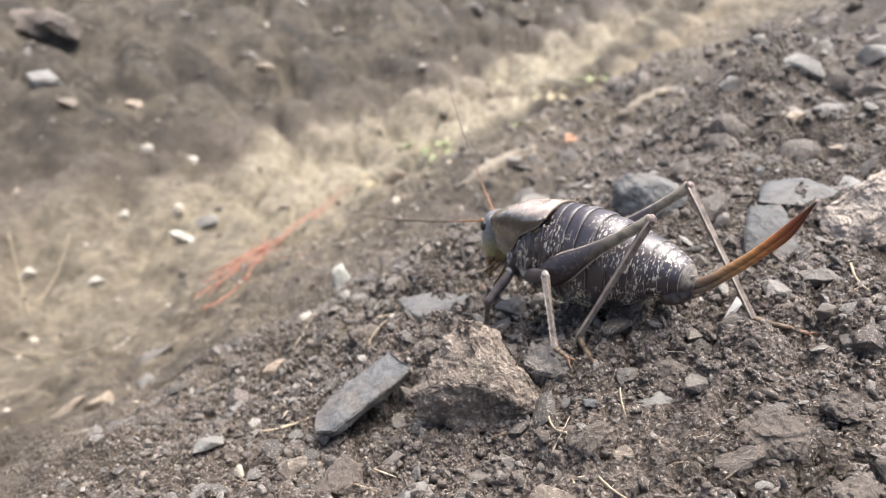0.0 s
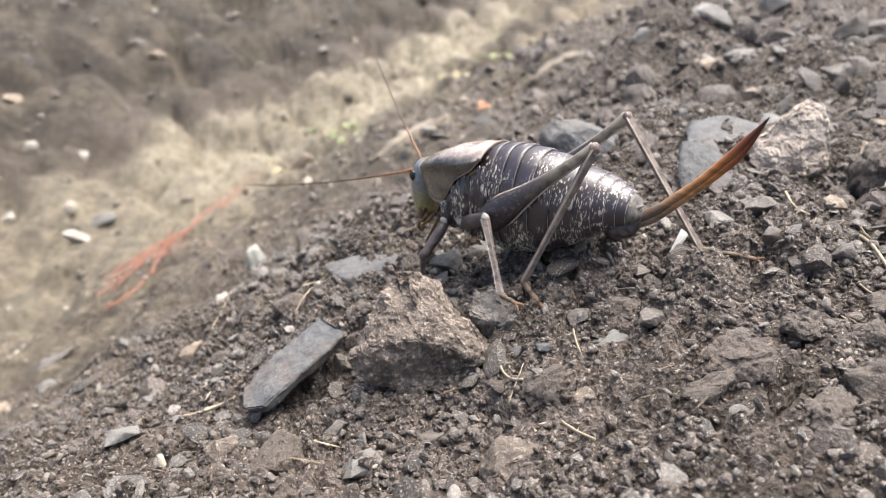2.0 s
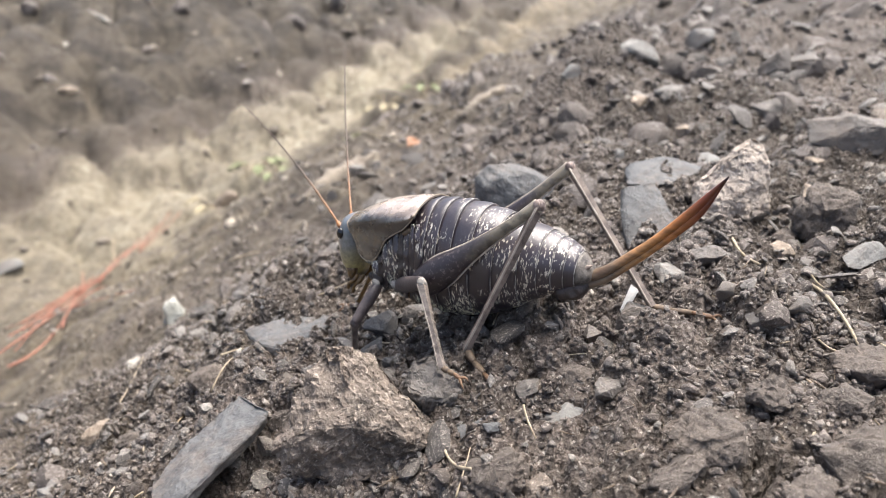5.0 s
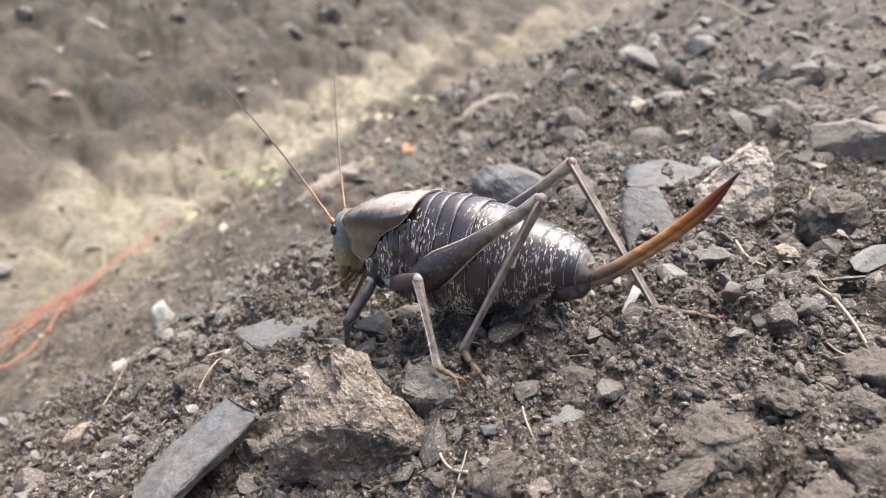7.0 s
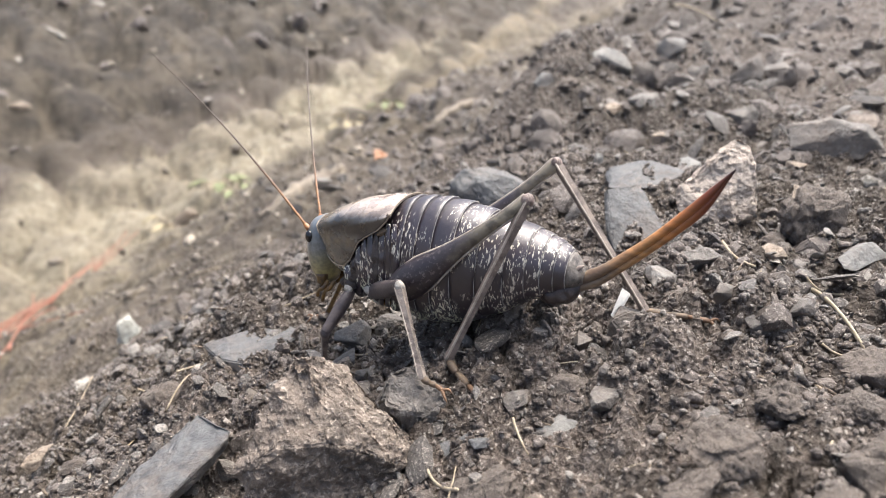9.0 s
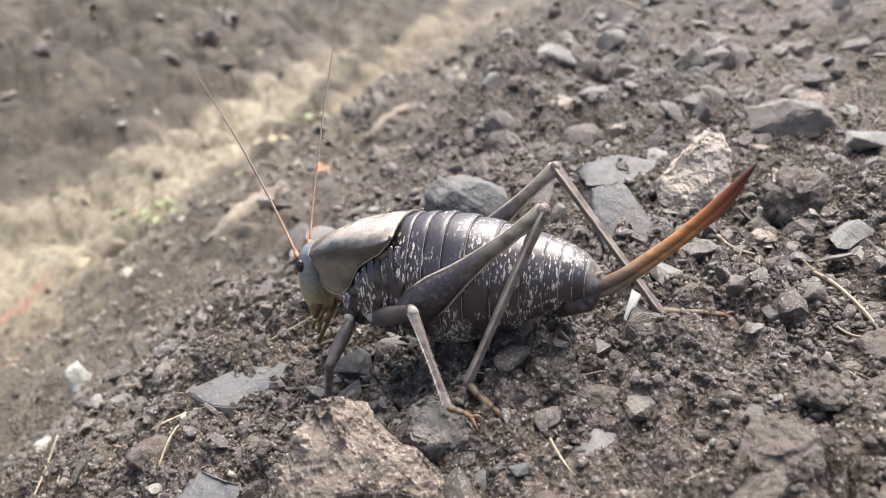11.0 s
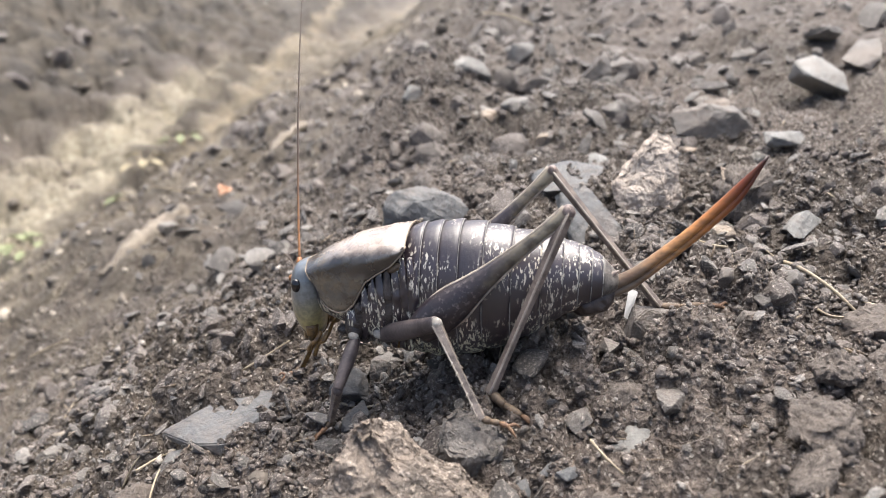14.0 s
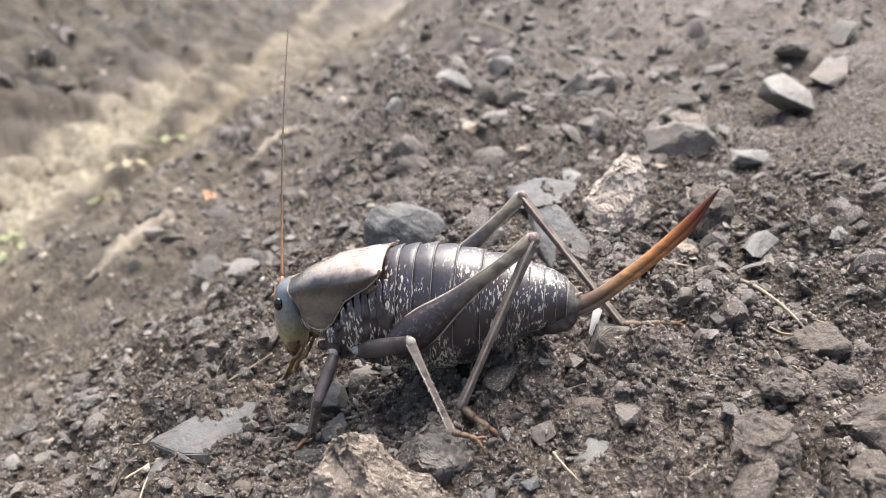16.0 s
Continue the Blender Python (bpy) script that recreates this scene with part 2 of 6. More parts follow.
def head_material():
    m = Nodes("head_shell")
    z = m.node("ShaderNodeSeparateXYZ", Vector=m.coord).outputs[2]
    k = m.math("ADD", z, m.math("MULTIPLY", m.math("SUBTRACT", m.noise(260, 5), 0.5), 0.003))
    col = m.ramp(m.math("MULTIPLY", k, 50.0), (0.28, (0.08, 0.05, 0.02)), (0.37, (0.46, 0.36, 0.13)), (0.50, (0.34, 0.30, 0.17)), (0.64, (0.22, 0.23, 0.22)), (0.78, (0.12, 0.14, 0.16)))
    col = m.mix(m.ramp(m.noise(1400, 4), (0.4, 0.4), (0.6, 0.0)), col, (0.05, 0.045, 0.035))
    m.bump(m.noise(900, 4), 0.2, 0.0003)
    return m.done(col, 0.28, 0.7, 0.4)


def blade_material():
    """The egg-laying blade: brown at the root, amber, then nearly black at the point."""
    m = Nodes("blade")
    x = m.node("ShaderNodeSeparateXYZ", Vector=m.coord).outputs[0]
    streak = m.node("ShaderNodeMapping", Vector=m.coord)
    streak.inputs["Rotation"].default_value = (0, radians(40), 0)
    streak.inputs["Scale"].default_value = (0.15, 1, 1)
    st = m.noise(900, 4, 0.6, streak.outputs[0])
    k = m.math("ADD", m.math("MULTIPLY", m.math("ADD", x, 0.028), 20.0), m.math("MULTIPLY", m.math("SUBTRACT", st, 0.5), 0.08))
    col = m.ramp(k, (0.58, (0.10, 0.078, 0.062)), (0.68, (0.21, 0.145, 0.092)), (0.78, (0.46, 0.225, 0.08)), (0.85, (0.44, 0.17, 0.05)), (0.92, (0.20, 0.05, 0.02)), (0.98, (0.03, 0.012, 0.01)))
    col = m.mix(m.ramp(st, (0.35, 0.5), (0.6, 0.0)), col, (0.06, 0.025, 0.012))
    m.bump(st, 0.2, 0.0003)
    return m.done(col, 0.33, 0.5)


def thigh_material():
    """Dark at the thick root, olive-tan towards the knee."""
    m = Nodes("thigh")
    x = m.node("ShaderNodeSeparateXYZ", Vector=m.coord).outputs[0]
    n = m.noise(300, 5)
    k = m.math("ADD", m.math("MULTIPLY", x, 40.0), m.math("MULTIPLY", m.math("SUBTRACT", n, 0.5), 0.25))
    col = m.ramp(k, (0.38, (0.018, 0.012, 0.015)), (0.53, (0.038, 0.029, 0.031)), (0.63, (0.14, 0.118, 0.085)), (0.85, (0.27, 0.232, 0.165)))
    dots = m.noise(1500, 3)
    col = m.mix(m.ramp(dots, (0.56, 0.0), (0.68, 0.4)), col, (0.2, 0.17, 0.16))
    col = m.mix(m.ramp(m.noise(420, 4), (0.36, 0.6), (0.5, 0.0)), col, (0.012, 0.009, 0.011))
    m.bump(m.math("ADD", dots, n), 0.25, 0.0003)
    return m.done(col, m.ramp(n, (0.3, 0.36), (0.7, 0.5)), 0.6, 0.15)


def feeler_material():
    """Orange near the root, dark brown further out."""
    m = Nodes("feeler")
    z = m.node("ShaderNodeSeparateXYZ", Vector=m.coord).outputs[2]
    col = m.ramp(m.math("MULTIPLY", z, 22.0), (0.05, (0.32, 0.14, 0.05)), (0.22, (0.20, 0.095, 0.04)), (0.42, (0.07, 0.045, 0.03)))
    col = m.mix(m.ramp(m.noise(1500, 2), (0.45, 0.0), (0.6, 0.5)), col, (0.05, 0.03, 0.02))
    return m.done(col, 0.35, 0.5)


SOIL = soil_material()
SLATE = stone_material("slate", (0.085, 0.084, 0.078), (0.21, 0.207, 0.194), (0.42, 0.41, 0.38), dust=0.6, grain=0.45)
DARK_SLATE = stone_material("dark_slate", (0.036, 0.037, 0.039), (0.115, 0.118, 0.12), (0.30, 0.30, 0.29), dust=0.5, grain=0.35)
BLACK_SLATE = stone_material("black_slate", (0.03, 0.03, 0.031), (0.075, 0.074, 0.074), (0.22, 0.215, 0.205), dust=0.35, grain=0.35)
GREY = stone_material("grey_stone", (0.05, 0.044, 0.039), (0.155, 0.141, 0.126), (0.36, 0.33, 0.295), dust=0.75, grain=0.7)
BROWN = stone_material("brown_stone", (0.045, 0.035, 0.027), (0.20, 0.162, 0.130), (0.54, 0.47, 0.395), 0.8, dust=0.15)
TAN = stone_material("tan_stone", (0.18, 0.135, 0.095), (0.40, 0.325, 0.25), (0.6, 0.53, 0.43), 1.5, dust=0.4)
ROCK = stone_material("pinkish_rock", (0.30, 0.245, 0.195), (0.54, 0.46, 0.385), (0.76, 0.70, 0.62), 1.1, dust=0.06, grain=0.7)
WOOD = stone_material("bleached_root", (0.11, 0.09, 0.066), (0.27, 0.228, 0.175), (0.42, 0.37, 0.3), 0.8, dust=0.5)
PALE = stone_material("pale_stone", (0.27, 0.25, 0.21), (0.50, 0.47, 0.41), (0.66, 0.63, 0.57), dust=0.6)
WHITE = stone_material("white_stone", (0.34, 0.345, 0.30), (0.62, 0.63, 0.57), (0.8, 0.8, 0.75), dust=0.3, grain=0.7)
CLOD = stone_material("clod", (0.05, 0.04, 0.033), (0.135, 0.112, 0.094), (0.36, 0.32, 0.28), 1.5, 0.6)
CRUMB = crumb_material("crumbs", (0.0, (0.066, 0.053, 0.045)), (0.3, (0.122, 0.099, 0.085)), (0.7, (0.193, 0.163, 0.143)), (0.95, (0.24, 0.212, 0.184)), (1.0, (0.5, 0.455, 0.40)))
LUMP = crumb_material("lumps", (0.0, (0.056, 0.045, 0.038)), (0.45, (0.102, 0.084, 0.073)), (0.85, (0.153, 0.130, 0.115)), (1.0, (0.24, 0.222, 0.198)))
CHIP = crumb_material("chips", (0.0, (0.04, 0.036, 0.033)), (0.35, (0.085, 0.077, 0.07)), (0.75, (0.15, 0.14, 0.128)), (0.93, (0.21, 0.198, 0.182)), (1.0, (0.33, 0.31, 0.28)))
LITTER = crumb_material("litter", (0.0, (0.07, 0.05, 0.035)), (0.5, (0.17, 0.125, 0.085)), (0.85, (0.33, 0.26, 0.17)), (1.0, (0.58, 0.5, 0.36)))
GRAVEL = gravel_material()
SHIELD, ABDOMEN, HEAD, BLADE = plate_material(), abdomen_material(), head_material(), blade_material()
CLAW = chitin("claw", (0.08, 0.042, 0.024), (0.25, 0.145, 0.08), 0.45, 900)
RIM = chitin("shield_rim", (0.13, 0.10, 0.07), (0.33, 0.27, 0.20))
RIDGE = chitin("leg_ridge", (0.21, 0.175, 0.14), (0.48, 0.42, 0.35), 0.4, 500)
SEAM = chitin("segment_seam", (0.10, 0.095, 0.092), (0.40, 0.385, 0.36), 0.35, 600)
THORAX = chitin("thorax", (0.014, 0.011, 0.011), (0.085, 0.07, 0.063), 0.3, 520, 0.7)
THIGH = thigh_material()
SHANK = chitin("shank", (0.075, 0.058, 0.052), (0.26, 0.21, 0.175), 0.36, 520)
MID_SHANK = chitin("grey_shank", (0.075, 0.06, 0.053), (0.32, 0.27, 0.23), 0.34, 600)
FOOT = chitin("foot", (0.05, 0.035, 0.024), (0.16, 0.112, 0.07), 0.45, 900)
AMBER = chitin("mouth", (0.03, 0.017, 0.008), (0.24, 0.135, 0.04), 0.28, 700)
JOINT = chitin("joint", (0.14, 0.125, 0.105), (0.48, 0.45, 0.40), 0.35, 450)
FEELER = feeler_material()
EYE_M = Nodes("eye").done((0.006, 0.006, 0.007), 0.12, 0.6)
STRAW = chitin("straw", (0.24, 0.19, 0.125), (0.48, 0.41, 0.30), 0.6, 400)
RED_TWIG = chitin("red_needle", (0.22, 0.085, 0.055), (0.38, 0.185, 0.13), 0.6, 300)
LEAF = chitin("leaf", (0.10, 0.12, 0.05), (0.23, 0.25, 0.125), 0.5, 200)
DEAD_LEAF = chitin("dead_leaf", (0.26, 0.135, 0.08), (0.42, 0.26, 0.17), 0.6, 200)

PALE_LEAF = chitin("pale_flake", (0.68, 0.67, 0.62), (0.82, 0.81, 0.77), 0.5, 600)
DEAD_LEAF_TAN = chitin("tan_leaf", (0.2, 0.17, 0.1), (0.36, 0.31, 0.2), 0.6, 200)

# ---- the form of the ground ----
ROOT2 = math.sqrt(0.5)


def hashed(ix, iy, k):
    h = (ix.astype(np.int64) * 374761393 + iy.astype(np.int64) * 668265263 + k * 1274126177) & 0xFFFFFFFF
    h = ((h ^ (h >> 13)) * 1274126177) & 0xFFFFFFFF
    return ((h ^ (h >> 16)) & 0xFFFF) / 65535.0


def waves(x, y, size, k):
    """Smooth random field in -1..1 with lumps of that size."""
    x, y = x / size, y / size
    ix, iy = np.floor(x), np.floor(y)
    fx, fy = x - ix, y - iy
    fx, fy = fx * fx * fx * (fx * (fx * 6 - 15) + 10), fy * fy * fy * (fy * (fy * 6 - 15) + 10)
    a, b = hashed(ix, iy, k), hashed(ix + 1, iy, k)
    c, d = hashed(ix, iy + 1, k), hashed(ix + 1, iy + 1, k)
    return 2 * (a + (b - a) * fx + (c - a) * fy + (a - b - c + d) * fx * fy) - 1


def clods(x, y, size, k):
    """Domes of random height round scattered centres, 0..1."""
    x, y = x / size, y / size
    ix, iy = np.floor(x), np.floor(y)
    best = np.zeros_like(x)
    for i in (-1, 0, 1):
        for j in (-1, 0, 1):
            cx, cy = ix + i + hashed(ix + i, iy + j, k), iy + j + hashed(ix + i, iy + j, k + 1)
            r = 0.35 + 0.5 * hashed(ix + i, iy + j, k + 2)
            q = 1 - ((x - cx) ** 2 + (y - cy) ** 2) / (r * r)
            best = np.maximum(best, np.sqrt(np.maximum(q, 0)) * r)
    return best


ACROSS = (-30, -3, -1.4, -1.0, -0.84, -0.7, -0.62, -0.5, -0.4, -0.32, -0.25, -0.2, -0.14, -0.1, -0.05, 0, 0.05, 0.2, 1, 30)
RISE = (0.7, 0.35, 0.12, -0.02, -0.08, -0.135, -0.155, -0.145, -0.1, -0.05, -0.005, 0.012, 0.047, 0.063, 0.075, 0.083, 0.086, 0.1, 0.14, 0.3)
BULGES = (
    (0.112, 0.281, 0.022, 0.019), (0.135, 0.287, 0.022, 0.014), (0.165, 0.30, 0.03, 0.012), (0, 0.1, 0.03, -0.0074), (0.03, 0.1, 0.025, 0.0013), (0.09, 0.11, 0.03, -0.0054),
    (-0.04, 0.12, 0.03, -0.0015), (-0.06, 0.16, 0.04, -0.0049), (0, 0.15, 0.03, 0.0029), (0.06, 0.13, 0.025, 0.0032), (0.14, 0.15, 0.05, -0.0057),
    (0.07, 0.2, 0.04, 0.006), (0.12, 0.22, 0.04, -0.0035), (-0.04, 0.26, 0.06, -0.002), (0.2, 0.2, 0.06, -0.0088), (-0.14, 0.27, 0.08, -0.018),
    (0.06, 0.55, 0.12, 0.0207), (0.0775, 0.2815, 0.005, -0.014), (0.057, 0.1195, 0.0045, -0.004), (0.0535, 0.0795, 0.008, 0.003), (0.0265, 0.115, 0.008, 0.0032), (-0.0075, 0.1215, 0.0055, -0.006),
)


CRACKS = ((0.0559, 0.0832, 0.0514, 0.0806), (0.0514, 0.0806, 0.0486, 0.0752), (0.0565, 0.0812, 0.0516, 0.0775), (0.0516, 0.0775, 0.050, 0.076))


def ground_form(x, y):
    """Height of the bare bank, its foot and the far bank."""
    x, y = np.asarray(x, float), np.asarray(y, float)
    s, d = (x + y) * ROOT2, (x - y) * ROOT2
    z = sum(np.interp(d + k, ACROSS, RISE) for k in (-0.03, -0.015, 0, 0.015, 0.03)) / 5
    z = z + 0.15 * np.tanh((s - 0.12) / 1.5)
    for cx, cy, r, h in BULGES:
        z = z + h * np.exp(-((x - cx) ** 2 + (y - cy) ** 2) / (r * r))
    return z


def ground(x, y):
    """Height of the ground with its lumps."""
    x, y = np.asarray(x, float), np.asarray(y, float)
    near = 1 / (1 + (np.hypot(x - 0.05, y - 0.15) / 0.5) ** 2)
    z = ground_form(x, y)
    far = 1 - near
    z = z + 0.014 * far * waves(x, y, 0.13, 3) + 0.05 * far * far * waves(x, y, 0.9, 4)
    z = z + (0.0022 * waves(x, y, 0.028, 5) + 0.0014 * waves(x, y, 0.011, 6)) * np.clip(2.2 - np.hypot(x - 0.05, y - 0.15) / 0.6, 0, 1)
    wx, wy = x + 0.0016 * waves(x, y, 0.005, 20) + 0.0006 * waves(x, y, 0.002, 22), y + 0.0016 * waves(x, y, 0.005, 21) + 0.0006 * waves(x, y, 0.002, 23)
    close = np.clip(1.5 - np.hypot(x - 0.05, y - 0.12) / 0.16, 0, 1)
    calm = 1 - 0.75 * np.exp(-((x - 0.0535) ** 2 + (y - 0.079) ** 2) / 0.009 ** 2)
    calm = calm * np.clip(2.2 - np.hypot(x - 0.05, y - 0.15) / 0.6, 0, 1)
    cover = calm * np.clip(0.4 + 1.2 * waves(x, y, 0.03, 7), 0.0, 1)
    loose = calm * np.clip(0.5 + 1.3 * waves(x, y, 0.019, 9), 0.1, 1)
    z = z + 0.0068 * cover * clods(wx, wy, 0.012, 8) + 0.0046 * loose * np.maximum(close, 0.35) * clods(wx, wy, 0.0055, 11) + 0.0026 * calm * close * clods(wx, wy, 0.0026, 14)
    for ax, ay, bx, by in CRACKS:
        t = np.clip(((x - ax) * (bx - ax) + (y - ay) * (by - ay)) / ((bx - ax) ** 2 + (by - ay) ** 2), 0, 1)
        gap = np.hypot(x + 0.0006 * waves(x, y, 0.003, 28) - ax - t * (bx - ax), y + 0.0006 * waves(x, y, 0.003, 29) - ay - t * (by - ay))
        z = z - 0.0042 * np.exp(-(gap / 0.00052) ** 2)
    z = z + 0.0007 * close * waves(x, y, 0.0014, 24) + 0.0011 * close * np.abs(waves(x, y, 0.0033, 40)) - 0.0014 * np.clip(1 - 6 * np.abs(waves(x, y, 0.012, 41)), 0, 1) - 0.0036
    z = z + 0.05 * far * np.clip(2.5 - np.hypot(x, y) / 1.2, 0, 1) * clods(x + 0.01 * waves(x, y, 0.03, 25), y + 0.01 * waves(x, y, 0.03, 26), 0.05, 17) - 0.012 * far
    return z


# ---- mesh helpers ----
def part(name, bm, material, parent=None, label="", sharp=0):
    """Links a bmesh as one mesh object, under a thing where one is given."""
    me = bpy.data.meshes.new(name)
    bmesh.ops.recalc_face_normals(bm, faces=bm.faces)
    bm.to_mesh(me)
    bm.free()
    for p in me.polygons:
        p.use_smooth = True
    if sharp:
        me.set_sharp_from_angle(angle=radians(sharp))
    me.materials.append(material)
    ob = new(name, me)
    ob.parent = parent
    if label:
        ob["label"] = label
    return ob


def rings_mesh(bm, rings, closed=True, caps=True):
    """Skin over a row of rings of points."""
    rows = [[bm.verts.new(p) for p in ring] for ring in rings]
    n = len(rows[0])
    for a, b in zip(rows, rows[1:]):
        for i in range(n if closed else n - 1):
            j = (i + 1) % n
            bm.faces.new((a[i], a[j], b[j], b[i]))
    if caps:
        bm.faces.new(rows[0][::-1])
        bm.faces.new(rows[-1])
    return bm


def smooth_path(points, steps):
    """Catmull-Rom through points given as tuples of equal length."""
    pts = [Vector(p) for p in points]
    pts = [2 * pts[0] - pts[1]] + pts + [2 * pts[-1] - pts[-2]]
    out = []
    for i in range(1, len(pts) - 2):
        p0, p1, p2, p3 = pts[i - 1:i + 3]
        for k in range(steps):
            t = k / steps
            out.append(0.5 * (2 * p1 + (p2 - p0) * t + (2 * p0 - 5 * p1 + 4 * p2 - p3) * t * t + (3 * p1 - p0 - 3 * p2 + p3) * t ** 3))
    out.append(pts[-2])
    return out


def tube(bm, points, radii, seg=10, steps=4, flat=1.0, side=(0, 0, 1), scale=0.001):
    """A tapered, smooth tube; flat < 1 thins it across the direction side."""
    path = smooth_path(points, steps)
    rad = [r[0] for r in smooth_path([(r, 0, 0) for r in radii], steps)]
    rings = []
    for i, p in enumerate(path):
        t = (path[min(i + 1, len(path) - 1)] - path[max(i - 1, 0)]).normalized()
        a = Vector(side) - t * t.dot(Vector(side))
        a = a.normalized() if a.length > 1e-4 else t.orthogonal().normalized()
        b = t.cross(a)
        r = max(rad[i], 0.01)
        rings.append([(p + a * (r * math.cos(2 * math.pi * k / seg)) + b * (r * flat * math.sin(2 * math.pi * k / seg))) * scale for k in range(seg)])
    return rings_mesh(bm, rings)


def ball(bm, centre, radii, seg=16, scale=0.001, turn=0.0):
    m = pose(*[c * scale for c in centre], 0, turn, 0) @ Matrix.Diagonal((*[r * scale for r in radii], 1))
    bmesh.ops.create_uvsphere(bm, u_segments=seg, v_segments=seg * 2 // 3, radius=1, matrix=m)
    return bm


def stone_bm(size, seed, points=14, grain=0.02, cuts=2, square=0.0):
    """An angular broken stone: the hull of random points, its edges worn, its faces uneven. size: length, width, height in mm."""
    rnd = random.Random(seed)
    bm = bmesh.new()
    for _ in range(points):
        v = Vector((rnd.gauss(0, 1), rnd.gauss(0, 1), rnd.gauss(0, 1)))
        v.normalize()
        if square:
            v = v.lerp(Vector([math.copysign(0.62, c) for c in v]), square)
        v *= rnd.uniform(0.82, 1.08)
        bm.verts.new(v)
    res = bmesh.ops.convex_hull(bm, input=bm.verts)
    bmesh.ops.delete(bm, geom=list({g for g in res["geom_interior"] + res["geom_unused"] if isinstance(g, bmesh.types.BMVert)}), context="VERTS")
    for v in bm.verts:
        v.co = Vector((v.co.x * size[0], v.co.y * size[1], v.co.z * size[2])) * 0.0005
    small = min(size) * 0.0005
    bmesh.ops.bevel(bm, geom=list(bm.edges), offset=small * 0.05, segments=1, affect="EDGES", clamp_overlap=True)
    bmesh.ops.triangulate(bm, faces=bm.faces)
    for _ in range(cuts):
        long = [e for e in bm.edges if e.calc_length() > small * 0.16]
        bmesh.ops.subdivide_edges(bm, edges=long, cuts=1)
        bmesh.ops.triangulate(bm, faces=bm.faces)
    off = Vector((rnd.uniform(0, 99), rnd.uniform(0, 99), 0))
    mean = sum(size) / 3 * 0.0005
    for v in bm.verts:
        q = v.co / mean
        n = v.co.normalized()
        v.co += n * mean * (grain * 1.8 * noise.noise(q * 1.5 + off) + grain * 1.2 * abs(noise.noise(q * 3.1 + off)) + 0.7 * grain * noise.noise(q * 7 + off) + 0.4 * grain * noise.noise(q * 17 + off))
    return bm


STONES = []


def stone(name, place, size, turn, seed, material, label, category="stone", sink=0.25, points=14, grain=0.02, cuts=2, square=0.0, group="", z=None):
    """A stone lying at (x, y) on the ground, turned by degrees about x, y, z."""
    x, y = place
    if size[0] < 12 and (material is GREY or material is SLATE):
        sink += 0.1
    if z is None:
        z = float(ground(x, y)) + size[2] * 0.0005 * (1 - 2 * (sink + 0.12))
    if material is CLOD:
        bm = stone_bm(size, seed, points + 12, grain * 1.8 + 0.05, cuts, 0.0)
    else:
        bm = stone_bm(size, seed, points + 1, grain * 1.2 + 0.008, cuts, square * 0.7)
    ob = part(name, bm, material, sharp=55 if material is CLOD else 30)
    STONES.append((x, y, size[0] * 0.0005, size[1] * 0.0005, radians(turn[2])))
    # it lies with the slope of the bank
    e = 0.006
    slope = Vector((float(ground_form(x - e, y) - ground_form(x + e, y)), float(ground_form(x, y - e) - ground_form(x, y + e)), 2 * e))
    lie = Vector((0, 0, 1)).rotation_difference(slope.normalized()).to_matrix().to_4x4()
    ob.matrix_world = Matrix.Translation((x, y, z)) @ lie @ pose(0, 0, 0, *turn)
    return tagged(ob, label, category, group)


# ---- ground ----
def spaced(lo, hi, a, b, fine, down, up):
    """Coordinates that are close together from a to b and ever wider outside."""
    mid = list(np.arange(a, b, fine))
    sides = []
    for start, sign, end, growth in ((a, -1, lo, down), (mid[-1], 1, hi, up)):
        out, step, v = [], fine, start
        while (v - end) * sign < 0:
            step *= growth if abs(v - start) < 1.7 else 1.3
            v += sign * step
            out.append(v)
        sides.append(out)
    return np.array(sides[0][::-1] + mid + sides[1])


def build_ground():
    xs = spaced(-60, 60, -0.06, 0.13, 0.00054, 1.017, 1.022)
    ys = spaced(-20, 90, 0.06, 0.22, 0.00054, 1.14, 1.0145)
    gx, gy = np.meshgrid(xs, ys)
    gz = ground(gx, gy)
    ny, nx = gx.shape
    co = np.stack((gx, gy, gz), -1).reshape(-1, 3).astype(np.float32)
    idx = np.arange(nx * ny).reshape(ny, nx)
    quads = np.stack((idx[:-1, :-1], idx[:-1, 1:], idx[1:, 1:], idx[1:, :-1]), -1).reshape(-1, 4)
    me = bpy.data.meshes.new("ground")
    me.vertices.add(len(co))
    me.vertices.foreach_set("co", co.ravel())
    me.loops.add(quads.size)
    me.loops.foreach_set("vertex_index", quads.ravel().astype(np.int32))
    me.polygons.add(len(quads))
    me.polygons.foreach_set("loop_start", np.arange(0, quads.size, 4, dtype=np.int32))
    me.update(calc_edges=True)
    me.polygons.foreach_set("use_smooth", np.ones(len(quads), bool))
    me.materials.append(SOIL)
    tagged(new("ground", me), "dark crumbly soil bank above a rut with pale dry silt", "ground", kind="structure")


build_ground()


